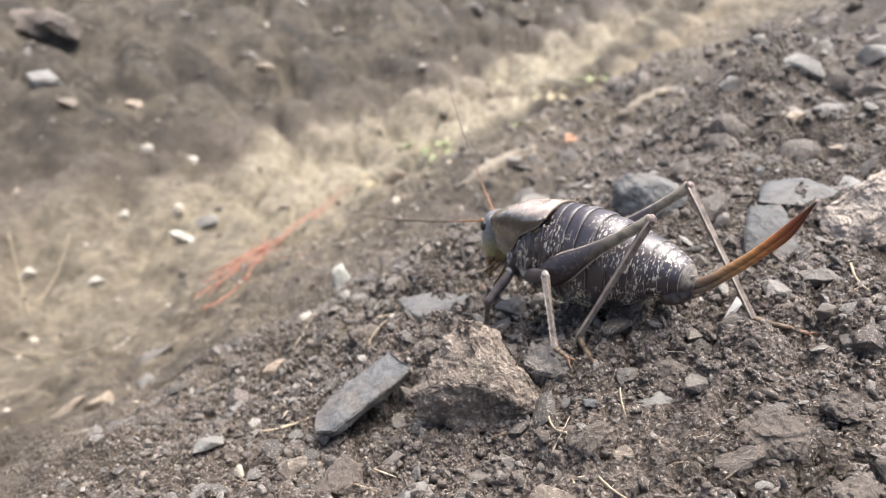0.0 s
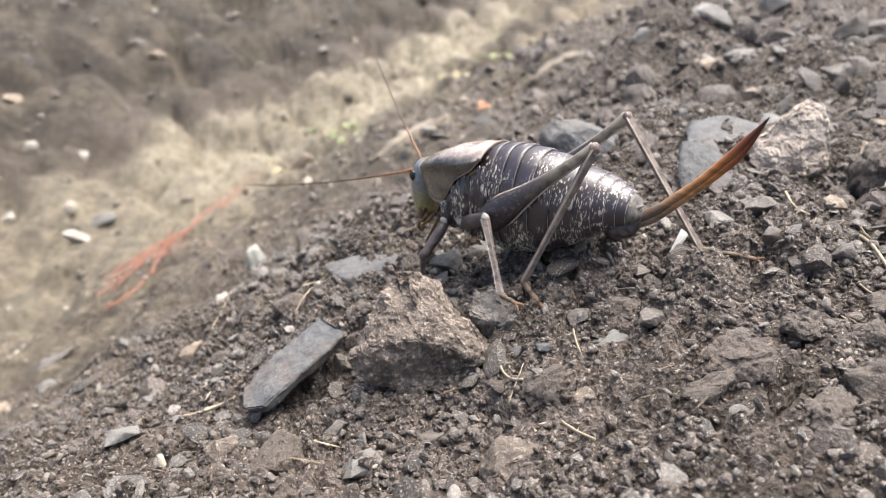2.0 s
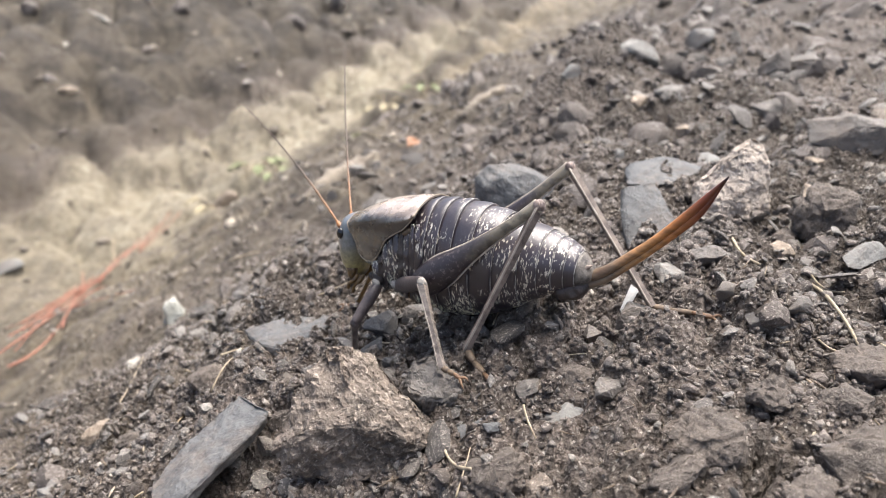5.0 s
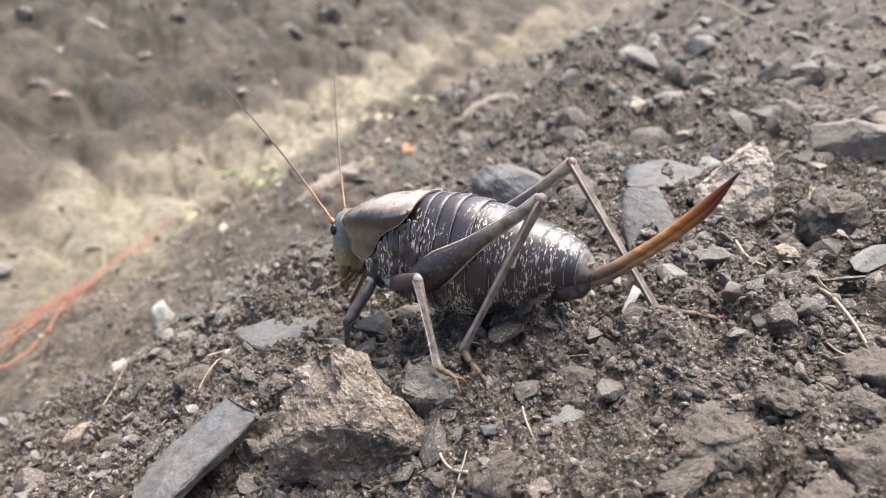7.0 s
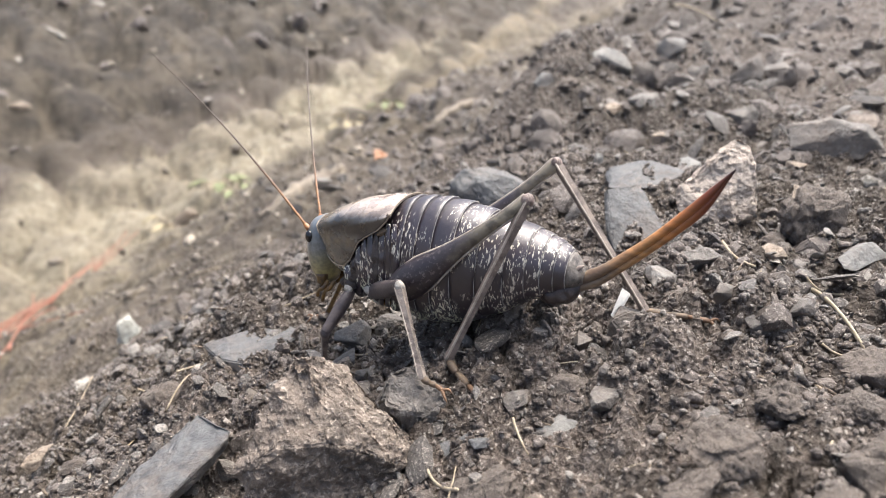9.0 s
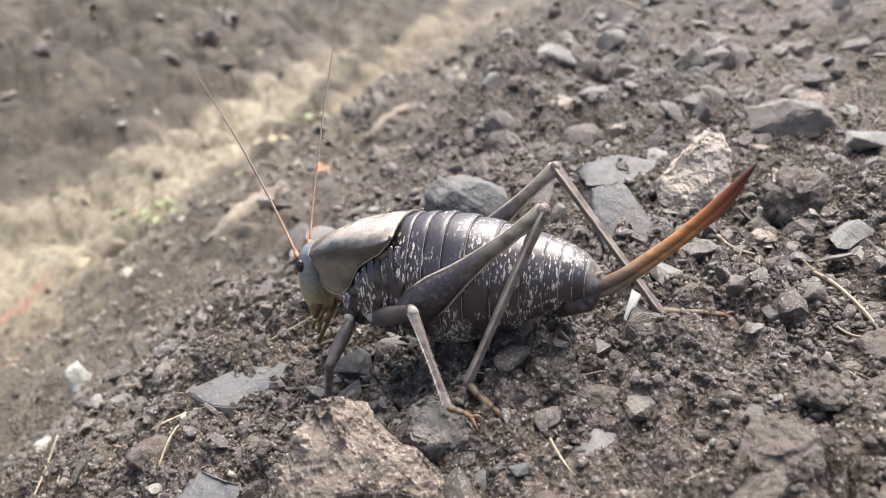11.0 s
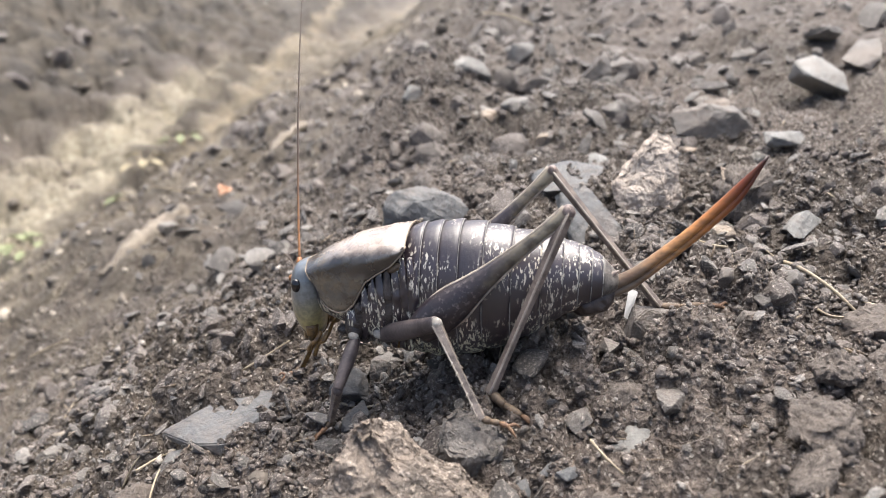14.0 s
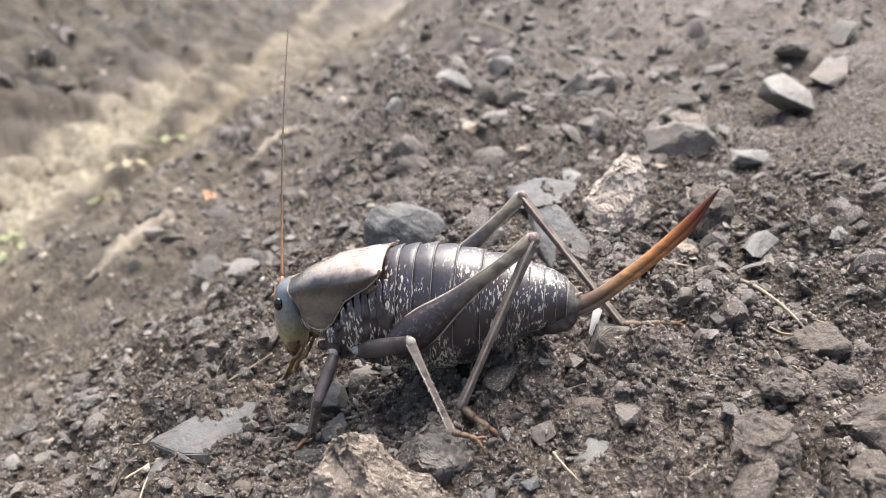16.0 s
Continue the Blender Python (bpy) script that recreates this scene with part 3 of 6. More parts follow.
def scatter(name, label, count, lo, hi, area, material, seed, power=2.2, lift=0.2, keep=None, chunky=0, spots=None, form_lo=(0.8, 0.7, 0.5), form_hi=(1.35, 1.1, 0.95), tumble=1.0):
    """Many small angular grains, joined into one mesh; tumble < 1 lets them lie flat."""
    rng = np.random.default_rng(seed)
    bm = bmesh.new()
    bmesh.ops.create_icosphere(bm, subdivisions=2 if chunky else 1, radius=1)
    base = np.array([v.co for v in bm.verts])
    tris = np.array([[v.index for v in f.verts] for f in bm.faces])
    bm.free()
    x0, x1, y0, y1 = area
    x, y = rng.uniform(x0, x1, count), rng.uniform(y0, y1, count)
    if spots is not None:
        x, y = spots
    if keep is not None:
        ok = rng.uniform(0, 1, len(x)) < keep(x, y)
        x, y = x[ok], y[ok]
    # the cracks stay open
    for ax, ay, bx, by in CRACKS:
        t = np.clip(((x - ax) * (bx - ax) + (y - ay) * (by - ay)) / ((bx - ax) ** 2 + (by - ay) ** 2), 0, 1)
        ok = np.hypot(x - ax - t * (bx - ax), y - ay - t * (by - ay)) > 0.0019
        x, y = x[ok], y[ok]
    n = len(x)
    r = 0.0005 * lo * (1 - rng.uniform(0, 1, n) * (1 - (lo / hi) ** power)) ** (-1 / power)
    z = ground(x, y) + r * lift
    form = base[None] * rng.uniform(*((0.86, 1.12) if chunky else (0.42, 1.3)), (n, len(base), 1))
    for _ in range(chunky):
        cut = rng.normal(size=(n, 3))
        cut /= np.linalg.norm(cut, axis=1, keepdims=True)
        over = np.maximum(0, np.einsum("nkj,nj->nk", form, cut) - rng.uniform(0.4, 0.85, (n, 1)))
        form = form - over[:, :, None] * cut[:, None, :]
    form = form * rng.uniform(form_lo, form_hi, (n, 3))[:, None, :]
    q = rng.normal(size=(n, 4))
    if tumble < 1:
        q[:, 1:3] *= tumble
    q /= np.linalg.norm(q, axis=1, keepdims=True)
    w, a, b, c = q.T
    rot = np.stack((1 - 2 * (b * b + c * c), 2 * (a * b - c * w), 2 * (a * c + b * w), 2 * (a * b + c * w), 1 - 2 * (a * a + c * c), 2 * (b * c - a * w), 2 * (a * c - b * w), 2 * (b * c + a * w), 1 - 2 * (a * a + b * b)), -1).reshape(n, 3, 3)
    co = np.einsum("nij,nkj->nki", rot, form) * r[:, None, None] + np.stack((x, y, z), -1)[:, None, :]
    faces = (tris[None] + (np.arange(n) * len(base))[:, None, None]).reshape(-1, 3)
    me = bpy.data.meshes.new(name)
    me.vertices.add(n * len(base))
    me.vertices.foreach_set("co", co.astype(np.float32).ravel())
    me.loops.add(faces.size)
    me.loops.foreach_set("vertex_index", faces.ravel().astype(np.int32))
    me.polygons.add(len(faces))
    me.polygons.foreach_set("loop_start", np.arange(0, faces.size, 3, dtype=np.int32))
    me.update(calc_edges=True)
    if chunky:
        me.polygons.foreach_set("use_smooth", np.ones(len(faces), bool))
        me.set_sharp_from_angle(angle=radians(28))
    me.materials.append(material)
    return tagged(new(name, me), label, "soil", kind="stuff")


def lumpy(size, k, base, gain):
    return lambda x, y: np.clip(base + gain * waves(x, y, size, k), 0.05, 1)


scatter("soil_crumbs", "fine dark soil crumbs and grit on the bank", 32000, 0.6, 2.6, (-0.09, 0.16, 0.055, 0.24), CRUMB, 1, 2.4, 0.3, lumpy(0.02, 31, 0.45, 0.9))
scatter("soil_crumbs", "small angular aggregates of damp soil", 20000, 0.8, 2.6, (-0.035, 0.115, 0.065, 0.16), LUMP, 15, 2.4, 0.1, lumpy(0.012, 43, 0.4, 0.9), 0, None, (0.9, 0.7, 0.4), (1.6, 1.2, 0.9), 0.6)
scatter("soil_crumbs", "angular lumps of soil and small stone chips", 5000, 1.0, 4.6, (-0.09, 0.18, 0.055, 0.26), LUMP, 4, 2.3, -0.05, lumpy(0.025, 33, 0.4, 1.0), 5)
scatter("soil_crumbs", "coarse soil crumbs and small gravel on the bank", 14000, 1.1, 5.0, (-0.2, 0.45, 0.22, 0.6), CRUMB, 2, 2.2, 0.2, lumpy(0.05, 32, 0.4, 0.8))
scatter("gravel", "grey and brown gravel chips up the bank", 6200, 3.0, 17.0, (0.06, 0.6, 0.13, 0.8), LUMP, 5, 2.1, -0.2, lumpy(0.06, 34, 0.45, 0.8), 5)
scatter("gravel", "pale grit and gravel on the side of the rut", 2600, 1.2, 5.0, (-0.3, 0.0, 0.1, 0.55), GRAVEL, 6, 2.6, 0.2, lumpy(0.05, 35, 0.35, 0.8))
scatter("gravel", "bits of gravel in the rut and on the far bank", 5000, 3.0, 18.0, (-1.3, 1.0, 0.4, 2.2), GRAVEL, 3, 2.6)
scatter("stone_chips", "thin flat chips of slate strewn on the soil", 5200, 1.3, 6.5, (-0.10, 0.17, 0.055, 0.25), CHIP, 11, 2.3, 0.35, lumpy(0.022, 37, 0.45, 0.9), 4, None, (0.8, 0.5, 0.14), (1.5, 1.1, 0.4), 0.35)
scatter("stone_chips", "thin flat chips of slate further up the bank", 3600, 3.0, 13.0, (0.0, 0.55, 0.2, 0.75), CHIP, 12, 2.2, 0.3, lumpy(0.05, 38, 0.45, 0.8), 4, None, (0.8, 0.5, 0.16), (1.5, 1.1, 0.5), 0.35)
scatter("plant_litter", "short bits of dry stem and root in the soil", 1500, 1.0, 3.2, (-0.10, 0.17, 0.055, 0.25), LITTER, 13, 2.0, 0.5, lumpy(0.03, 39, 0.35, 0.9), 0, None, (1.4, 0.16, 0.12), (2.6, 0.3, 0.2), 0.3)
scatter("soil_crumbs", "rough clods and stones bedded in the upper bank", 2200, 6.0, 24.0, (0.05, 0.75, 0.2, 1.0), LUMP, 14, 2.2, -0.3, lambda x, y: np.where((x - y) * ROOT2 > -0.3, lumpy(0.07, 42, 0.5, 0.9)(x, y), 0.0), 6)
scatter("gravel", "pale bits of litter and gravel at the foot of the bank", 2600, 2.0, 9.0, (-0.12, 0.45, 0.32, 1.05), GRAVEL, 10, 2.4, 0.1, lambda x, y: np.where((x - y) * ROOT2 < -0.16, 0.8, 0.0))
scatter("soil_crumbs", "crusted clods piled up in a mound", 600, 1.6, 8.0, (0.075, 0.175, 0.245, 0.325), LUMP, 7, 2.0, 0.0, None, 5)

scatter("soil_crumbs", "clumps of damp dark soil pressed into the bank", 2600, 2.6, 9.0, (-0.08, 0.17, 0.06, 0.26), LUMP, 8, 2.2, -0.35, lumpy(0.03, 36, 0.35, 1.0), 5)
scatter("soil_crumbs", "broken brown clods on the far bank", 1700, 10.0, 60.0, (-1.7, 0.9, 0.7, 2.8), LUMP, 9, 2.0, -0.1, lambda x, y: np.where((x - y) * ROOT2 < -0.74, 0.8, 0.0), 5)

# ---- the large stones ----


def hewn(name, origin, turn, corners, grain, seed, material, label, wear=0.8, fine=0.0006, pits=0.0, sharp=35):
    """A stone from its main corners, in mm from its foot: worn edges, rough faces."""
    rnd = random.Random(seed)
    bm = bmesh.new()
    for c in corners:
        bm.verts.new(Vector(c) * 0.001)
    res = bmesh.ops.convex_hull(bm, input=bm.verts)
    bmesh.ops.delete(bm, geom=list({g for g in res["geom_interior"] + res["geom_unused"] if isinstance(g, bmesh.types.BMVert)}), context="VERTS")
    bmesh.ops.bevel(bm, geom=list(bm.edges), offset=wear * 0.001, segments=2, affect="EDGES", clamp_overlap=True)
    bmesh.ops.triangulate(bm, faces=bm.faces)
    for _ in range(7):
        long = [e for e in bm.edges if e.calc_length() > fine]
        if not long:
            break
        bmesh.ops.subdivide_edges(bm, edges=long, cuts=1)
        bmesh.ops.triangulate(bm, faces=[f for f in bm.faces if len(f.verts) > 3])
    bm.normal_update()
    off = Vector((rnd.uniform(0, 99), rnd.uniform(0, 99), 0))
    move = []
    for v in bm.verts:
        q = v.co * 1000
        h = 1.0 * noise.noise(q * 0.13 + off) + 0.5 * noise.noise(q * 0.38 + off) + 0.5 * abs(noise.noise(q * 0.27 + off)) - 0.3 + 0.2 * noise.noise(q * 0.7 + off) + 0.15 * noise.noise(q * 1.6 + off) + 0.14 * noise.noise(q * 3.4 + off) + 0.1 * noise.cell(q * 1.1 + off) - pits * max(0, noise.noise(q * 0.9 + off * 2) - 0.15) - 0.6 * pits * max(0, noise.noise(q * 2.1 + off * 3) - 0.1)
        move.append(v.normal * (grain * 0.001 * h))
    for v, m in zip(bm.verts, move):
        v.co += m
    ob = part(name, bm, material, sharp=sharp)
    ob.matrix_world = pose(*origin, 0, 0, turn)
    return tagged(ob, label, "stone")


hewn("stone", (0.0068, 0.113, 0.0590), -12, [(-4.2, 2.6, 20.2), (-5.2, 1.6, 18.2), (-1.4, 3.8, 19.2), (0.4, 6.0, 16.6), (2.6, 6.6, 15.0), (4.6, 4.4, 11.6), (8.6, 2.2, 9.6), (13.0, -2.0, 7.8), (13.2, -3.8, 5.4), (12, 5, 3), (0.6, -6.0, 11.4), (-6.6, -5.2, 10.4), (-12.6, -4.2, 5.6), (-12.0, -2.6, 7.8), (-8.8, -1.0, 11.4), (-6.8, 0.0, 14.6), (-9, 7, 5), (-1.4, -3.4, 14.0), (4.0, -5.4, 10.8), (9.0, -5.6, 8.0), (9.4, -5.8, 1.6), (0.4, -6.4, 0.6), (-8.4, -5.6, 1.0), (-4, 2, -4), (6, 2, -4)], 1.3, 5, BROWN, "rough brown lump of rock beside the cricket's feet", 0.2, 0.00042, 0.25, 38)
hewn("stone", (-0.016, 0.122, 0.053), 0, [(4.2, 11.6, 7.4), (9.4, 4.2, 8.4), (8.6, 2.2, 7.9), (-5.6, -9.6, 2.6), (-9.6, -8, 1.2), (-10.6, -1.0, 0.8), (-4.4, 5.6, 3.4), (9.0, 4.2, 6.0), (8.0, 2.6, 5.4), (-5.4, -8.8, 0.4), (3, 9, 1), (4, 5, 2.0), (-4, 0, -1.5), (-8, -5, -2), (-9, 2, -2)], 0.5, 6, DARK_SLATE, "flat blue-grey slate leaning on the soil", 0.2)
hewn("stone", (0.0962, 0.1548, 0.0755), -20, [(5.4, 2, 18.6), (3.2, 3, 19.4), (6.8, 0.6, 16), (8.2, 0, 10), (8.6, 0, 4), (4, -5.4, 0), (-4, -6, 0.6), (-8.6, -3, 4.6), (-8.6, -0.6, 8.6), (-3.4, 0.2, 13), (0.8, 0, 17), (-6, 5, 6), (6, 6, 6), (8, -2, 0), (1.4, -5.4, 7.6)], 1.1, 8, ROCK, "tan and pinkish weathered rock with a peaked top", 0.3, 0.00042, 0.7, 45)
hewn("stone", (0.0196, 0.1150, 0.0655), 0, [(-3.4, 2.6, 8.2), (0.6, 3.6, 8.4), (3.6, 0.8, 7.0), (5.2, -2.4, 4.6), (4.4, -4.0, 2.4), (0.2, -3.8, 4.0), (-4.4, -1.0, 5.2), (-5.0, 1.6, 6.0), (-5, 2, -3), (5, -3, -3), (1, 5, 2), (0, -4, -3)], 1.3, 24, GREY, "blocky brown-grey stone under the cricket's foot", 0.3, 0.0005, 0.4, 42)
hewn("stone", (0.0748, 0.1500, 0.0765), 0, [(1.8, 4.0, 10.0), (-4.8, 4.2, 9.4), (-6.8, 0.6, 4.6), (-7.4, -5.6, -0.6), (2.6, -7.4, 0.2), (4.2, -6.6, 1.8), (2.9, 2.6, 8.6), (2.6, 6.0, 8.6), (-4.6, 6.0, 8.0), (4.6, -4.6, 0.2), (-7.0, -3.6, -1.6)], 0.25, 32, DARK_SLATE, "blue-grey slate slab leaning on the soil", 0.15, 0.0005)

# a thin plate of slate on the soil, its tip standing clear
hewn("stone", (-0.001, 0.1525, 0.0600), 0, [(-10.6, 7.2, -1.9), (-9, 6.0, -1.2), (3, 8.6, 0.6), (9.6, 2.0, 1.8), (5, -2.4, 1.6), (1.5, -3.4, 0.6), (-3.6, -3.6, -0.6), (-7.4, -0.2, -1.2), (-9, 4, -2.9), (2, 7, -2.6), (8, 1, -2.0), (1, -4, -2.6), (-4, -4, -2.8)], 0.22, 11, DARK_SLATE, "thin grey-blue slate with a chipped rusty tip", 0.2)
hewn("stone", (0.0553, 0.1158, 0.0737), -30, [(-4.3, -1.5, 0), (-3.7, -1.4, 4.6), (-1.2, -0.2, 5.9), (3.4, -0.6, 4.6), (4.6, -2, 0.4), (4.2, 3, 4.2), (-2.5, 3.5, 5.0), (-4, 3, 0), (4, 3, 0), (1, -3.2, 0.2)], 0.35, 14, GREY, "dark angular block of slate below the blade", 0.2, 0.0005)
hewn("stone", (0.0548, 0.1806, float(ground_form(0.0548, 0.1806)) - 0.0005), -22, [(-10, -1, 0), (-9.8, 0, 6.6), (-6.4, 1, 9.8), (-2.4, 1, 10.2), (4.6, 0, 8.4), (9.4, -1, 4.6), (10.4, -2, 0.4), (-7.2, -3.4, 5.6), (-6.8, -4.4, 0), (-3.4, -2.4, 8.2), (6, -4, 2), (9, 6, 5), (-8, 6, 7), (0, 6, 9.4), (-9, 7, -3), (9, 7, -3), (0, -5, -2)], 0.6, 15, DARK_SLATE, "broken grey stone with a flat face behind the cricket", 0.2, 0.00055, 0.0, 32)
hewn("clod", (0.0490, 0.0845, float(ground_form(0.0490, 0.0845)) - 0.002), 10, [(-5, -3, 0), (-4, -2, 4.2), (0, -3, 5.2), (4, -2.5, 4.4), (5.5, -1, 1), (5, 4, 4), (0, 5, 5), (-5, 4, 3.6), (0, -5, 0.5)], 0.9, 21, CLOD, "low clod of dark soil beside the cracks", 0.8, 0.0005, 0.8, 60)

# ---- the cricket ----
# its own space: x towards the tail, y to its right, z up, here in millimetres
cricket = new("cricket")
cricket.matrix_world = pose(0.0232, 0.1365, 0.07, 0, 0, -43.78)
tagged(cricket, "dark wingless female cricket with an amber egg-laying blade, standing on soil", "cricket")


def at(x, xs, ys):
    return float(np.interp(x, xs, ys))


TOP_X = (-19, -17, -15, -12.6, -10.7, -7.9, -6, -3.5, -2.4, 0.7, 2.9, 5.4, 8.5, 12, 15.6, 19, 22, 24, 26.5, 28.3, 30.3)
TOP_Z = (14.6, 16.6, 17.6, 19.2, 20.2, 21.5, 22.1, 22.7, 23.1, 23.6, 24.4, 24.7, 25.0, 24.8, 24.2, 23.7, 23.0, 22.5, 21.7, 20.7, 18.9)
LOW_X = (-14, -8, -2, 5, 9, 14, 19, 24, 27, 30)
LOW_Z = (8, 6, 4.2, 3.3, 3.8, 5.4, 8.2, 11.8, 13.2, 15.0)
WIDE_X = (-14, -8, 0, 5, 10, 15, 20, 25, 28, 30)
WIDE_Y = (4.0, 4.8, 6.0, 7.0, 7.3, 6.9, 6.0, 4.6, 3.6, 2.6)


def section(x, grow=1.0, n=36):
    top, low, w = at(x, TOP_X, TOP_Z), at(x, LOW_X, LOW_Z), at(x, WIDE_X, WIDE_Y)
    c, h = (top + low) / 2, (top - low) / 2
    ring = []
    for k in range(n):
        a = 2 * math.pi * k / n
        ring.append(Vector((x, w * grow * math.copysign(abs(math.sin(a)) ** 0.9, math.sin(a)), c + h * grow * math.cos(a))) * 0.001)
    return ring


def build_abdomen():
    ends = (-0.5, 2.9, 5.5, 8.4, 11.9, 15.9, 20.0, 23.0, 25.2, 27.0, 28.6)
    for i, (a, b) in enumerate(zip(ends, ends[1:])):
        bm = bmesh.new()
        rings = []
        for k in range(9):
            t = k / 8
            grow = 0.955 + 0.05 * math.sin(0.5 * math.pi * min(1, t * 1.15)) - (0.012 if t > 0.95 else 0)
            rings.append(section(a - 0.25 + (b - a + 0.5) * t, grow))
        rings.append(section(b + 0.22, 0.94))
        rings_mesh(bm, rings)
        seg = part("abdomen_segment", bm, ABDOMEN, cricket)
        bm = bmesh.new()
        edge = section(b + 0.2, 1.0)
        lip = [edge[k] for k in range(-14, 15)]
        tube(bm, [p * 1000 for p in lip], [0.02] + [0.065] * 27 + [0.02], 6, 1)
        part("segment_edge", bm, SEAM, seg, "pale thin rear edge of the segment")
    bm = bmesh.new()
    rings_mesh(bm, [section(28.4, 0.94), section(29.2, 0.97), section(30.2, 0.9), section(30.9, 0.6), section(31.2, 0.25)])
    part("tail_plate", bm, chitin("tail", (0.03, 0.025, 0.023), (0.20, 0.18, 0.155), 0.3, 700), cricket, "pale brown hard plate at the end of the abdomen")
    for y in (-2.4, 2.4):
        bm = bmesh.new()
        tube(bm, [(28.6, y * 0.5, 17.6), (29.6, y * 0.55, 18.0), (30.4, y * 0.5, 18.6), (31.0, y * 0.45, 19.0)], [0.6, 0.55, 0.35, 0.08], 10)
        part("cercus", bm, SHANK, cricket)
    bm = bmesh.new()
    tube(bm, [(24.0, -0.4, 13.4), (26.4, -0.6, 13.6), (28.2, -0.7, 14.0), (29.6, -0.6, 14.6), (30.6, -0.4, 15.2)], [1.0, 1.9, 1.9, 1.3, 0.4], 20, 6, 1.3)
    for v in bm.verts:
        v.co += Vector((0, 0, 1)) * 0.0007 * noise.noise(v.co * 600) + Vector((0, 1, 0)) * 0.0006 * noise.noise(v.co * 800)
    part("genital_plate", bm, KNEE_DARK, cricket, "dark brown swollen plate under the blade")


def build_blade():
    """Two valves that lie on one another, curved upwards; its own space starts at its root."""
    upper = ((27.5, 15.6), (30, 17.2), (33, 19.0), (36, 21.7), (39.4, 24.9), (42.7, 28.6), (45.8, 32.3), (48.9, 35.9))
    lower = ((27.5, 12.6), (30, 14.0), (33.2, 15.8), (36.3, 18.7), (39.8, 22.2), (43.1, 25.7), (46.3, 29.6), (48.95, 35.6))
    blade = cricket
    for name, f0, f1 in (("ovipositor", 0.0, 0.64), ("lower_valve", 0.46, 1.0)):
        bm = bmesh.new()
        rings = []
        up = smooth_path([(x - 28, 0, z - 14.5) for x, z in upper], 6)
        lo = smooth_path([(x - 28, 0, z - 14.5) for x, z in lower], 6)
        for i, (u, l) in enumerate(zip(up, lo)):
            a, b = u.lerp(l, f0), u.lerp(l, f1)
            c, h = (a + b) / 2, (a - b) / 2
            thick = 1.15 * (1 - (i / (len(up) - 1)) ** 3 * 0.85)
            rings.append([(c + h * math.cos(2 * math.pi * k / 14) + Vector((0, thick * (0.88 if f0 else 1.0) * math.sin(2 * math.pi * k / 14), 0))) * 0.001 for k in range(14)])
        rings_mesh(bm, rings)
        blade = part(name, bm, BLADE, blade, "glossy amber egg-laying blade with a nearly black point" if f0 == 0 else "")
    return blade.parent


def build_thorax():
    bm = bmesh.new()
    rings_mesh(bm, [section(x, g) for x, g in ((-14, 0.7), (-12, 0.82), (-9, 0.86), (-6, 0.88), (-3, 0.92), (0, 0.95), (1.5, 0.9))])
    part("thorax", bm, ABDOMEN, cricket)
    for i in range(9):
        x0 = -8.2 + 1.2 * i
        top = at(x0, (-8.4, -7.1, -6.1, -5.1, -3.5, -1.2, 0.5), (12.2, 13.5, 15.4, 17.2, 18.6, 20.0, 21.0))
        for side in (-1, 1):
            bm = bmesh.new()
            wide = 5.0 + 0.12 * i
            pts = [(x0 + 0.2, side * (wide - 0.5), top), (x0 + 0.7, side * (wide + 0.25), (top * 2 + 9) / 3), (x0 + 0.8, side * (wide + 0.3), (top + 18) / 3), (x0 - 0.1, side * (wide - 0.7), 7.2 - 0.15 * i)]
            tube(bm, pts, [0.35, 0.75, 0.85, 0.4], 12, 7, 0.42, (1, 0, 0))
            for v in bm.verts:
                v.co.y += side * (0.0004 * noise.noise(v.co * 620) + 0.0002 * noise.noise(v.co * 1900))
            part("side_plate", bm, THORAX if i % 4 == 1 else ABDOMEN, cricket)


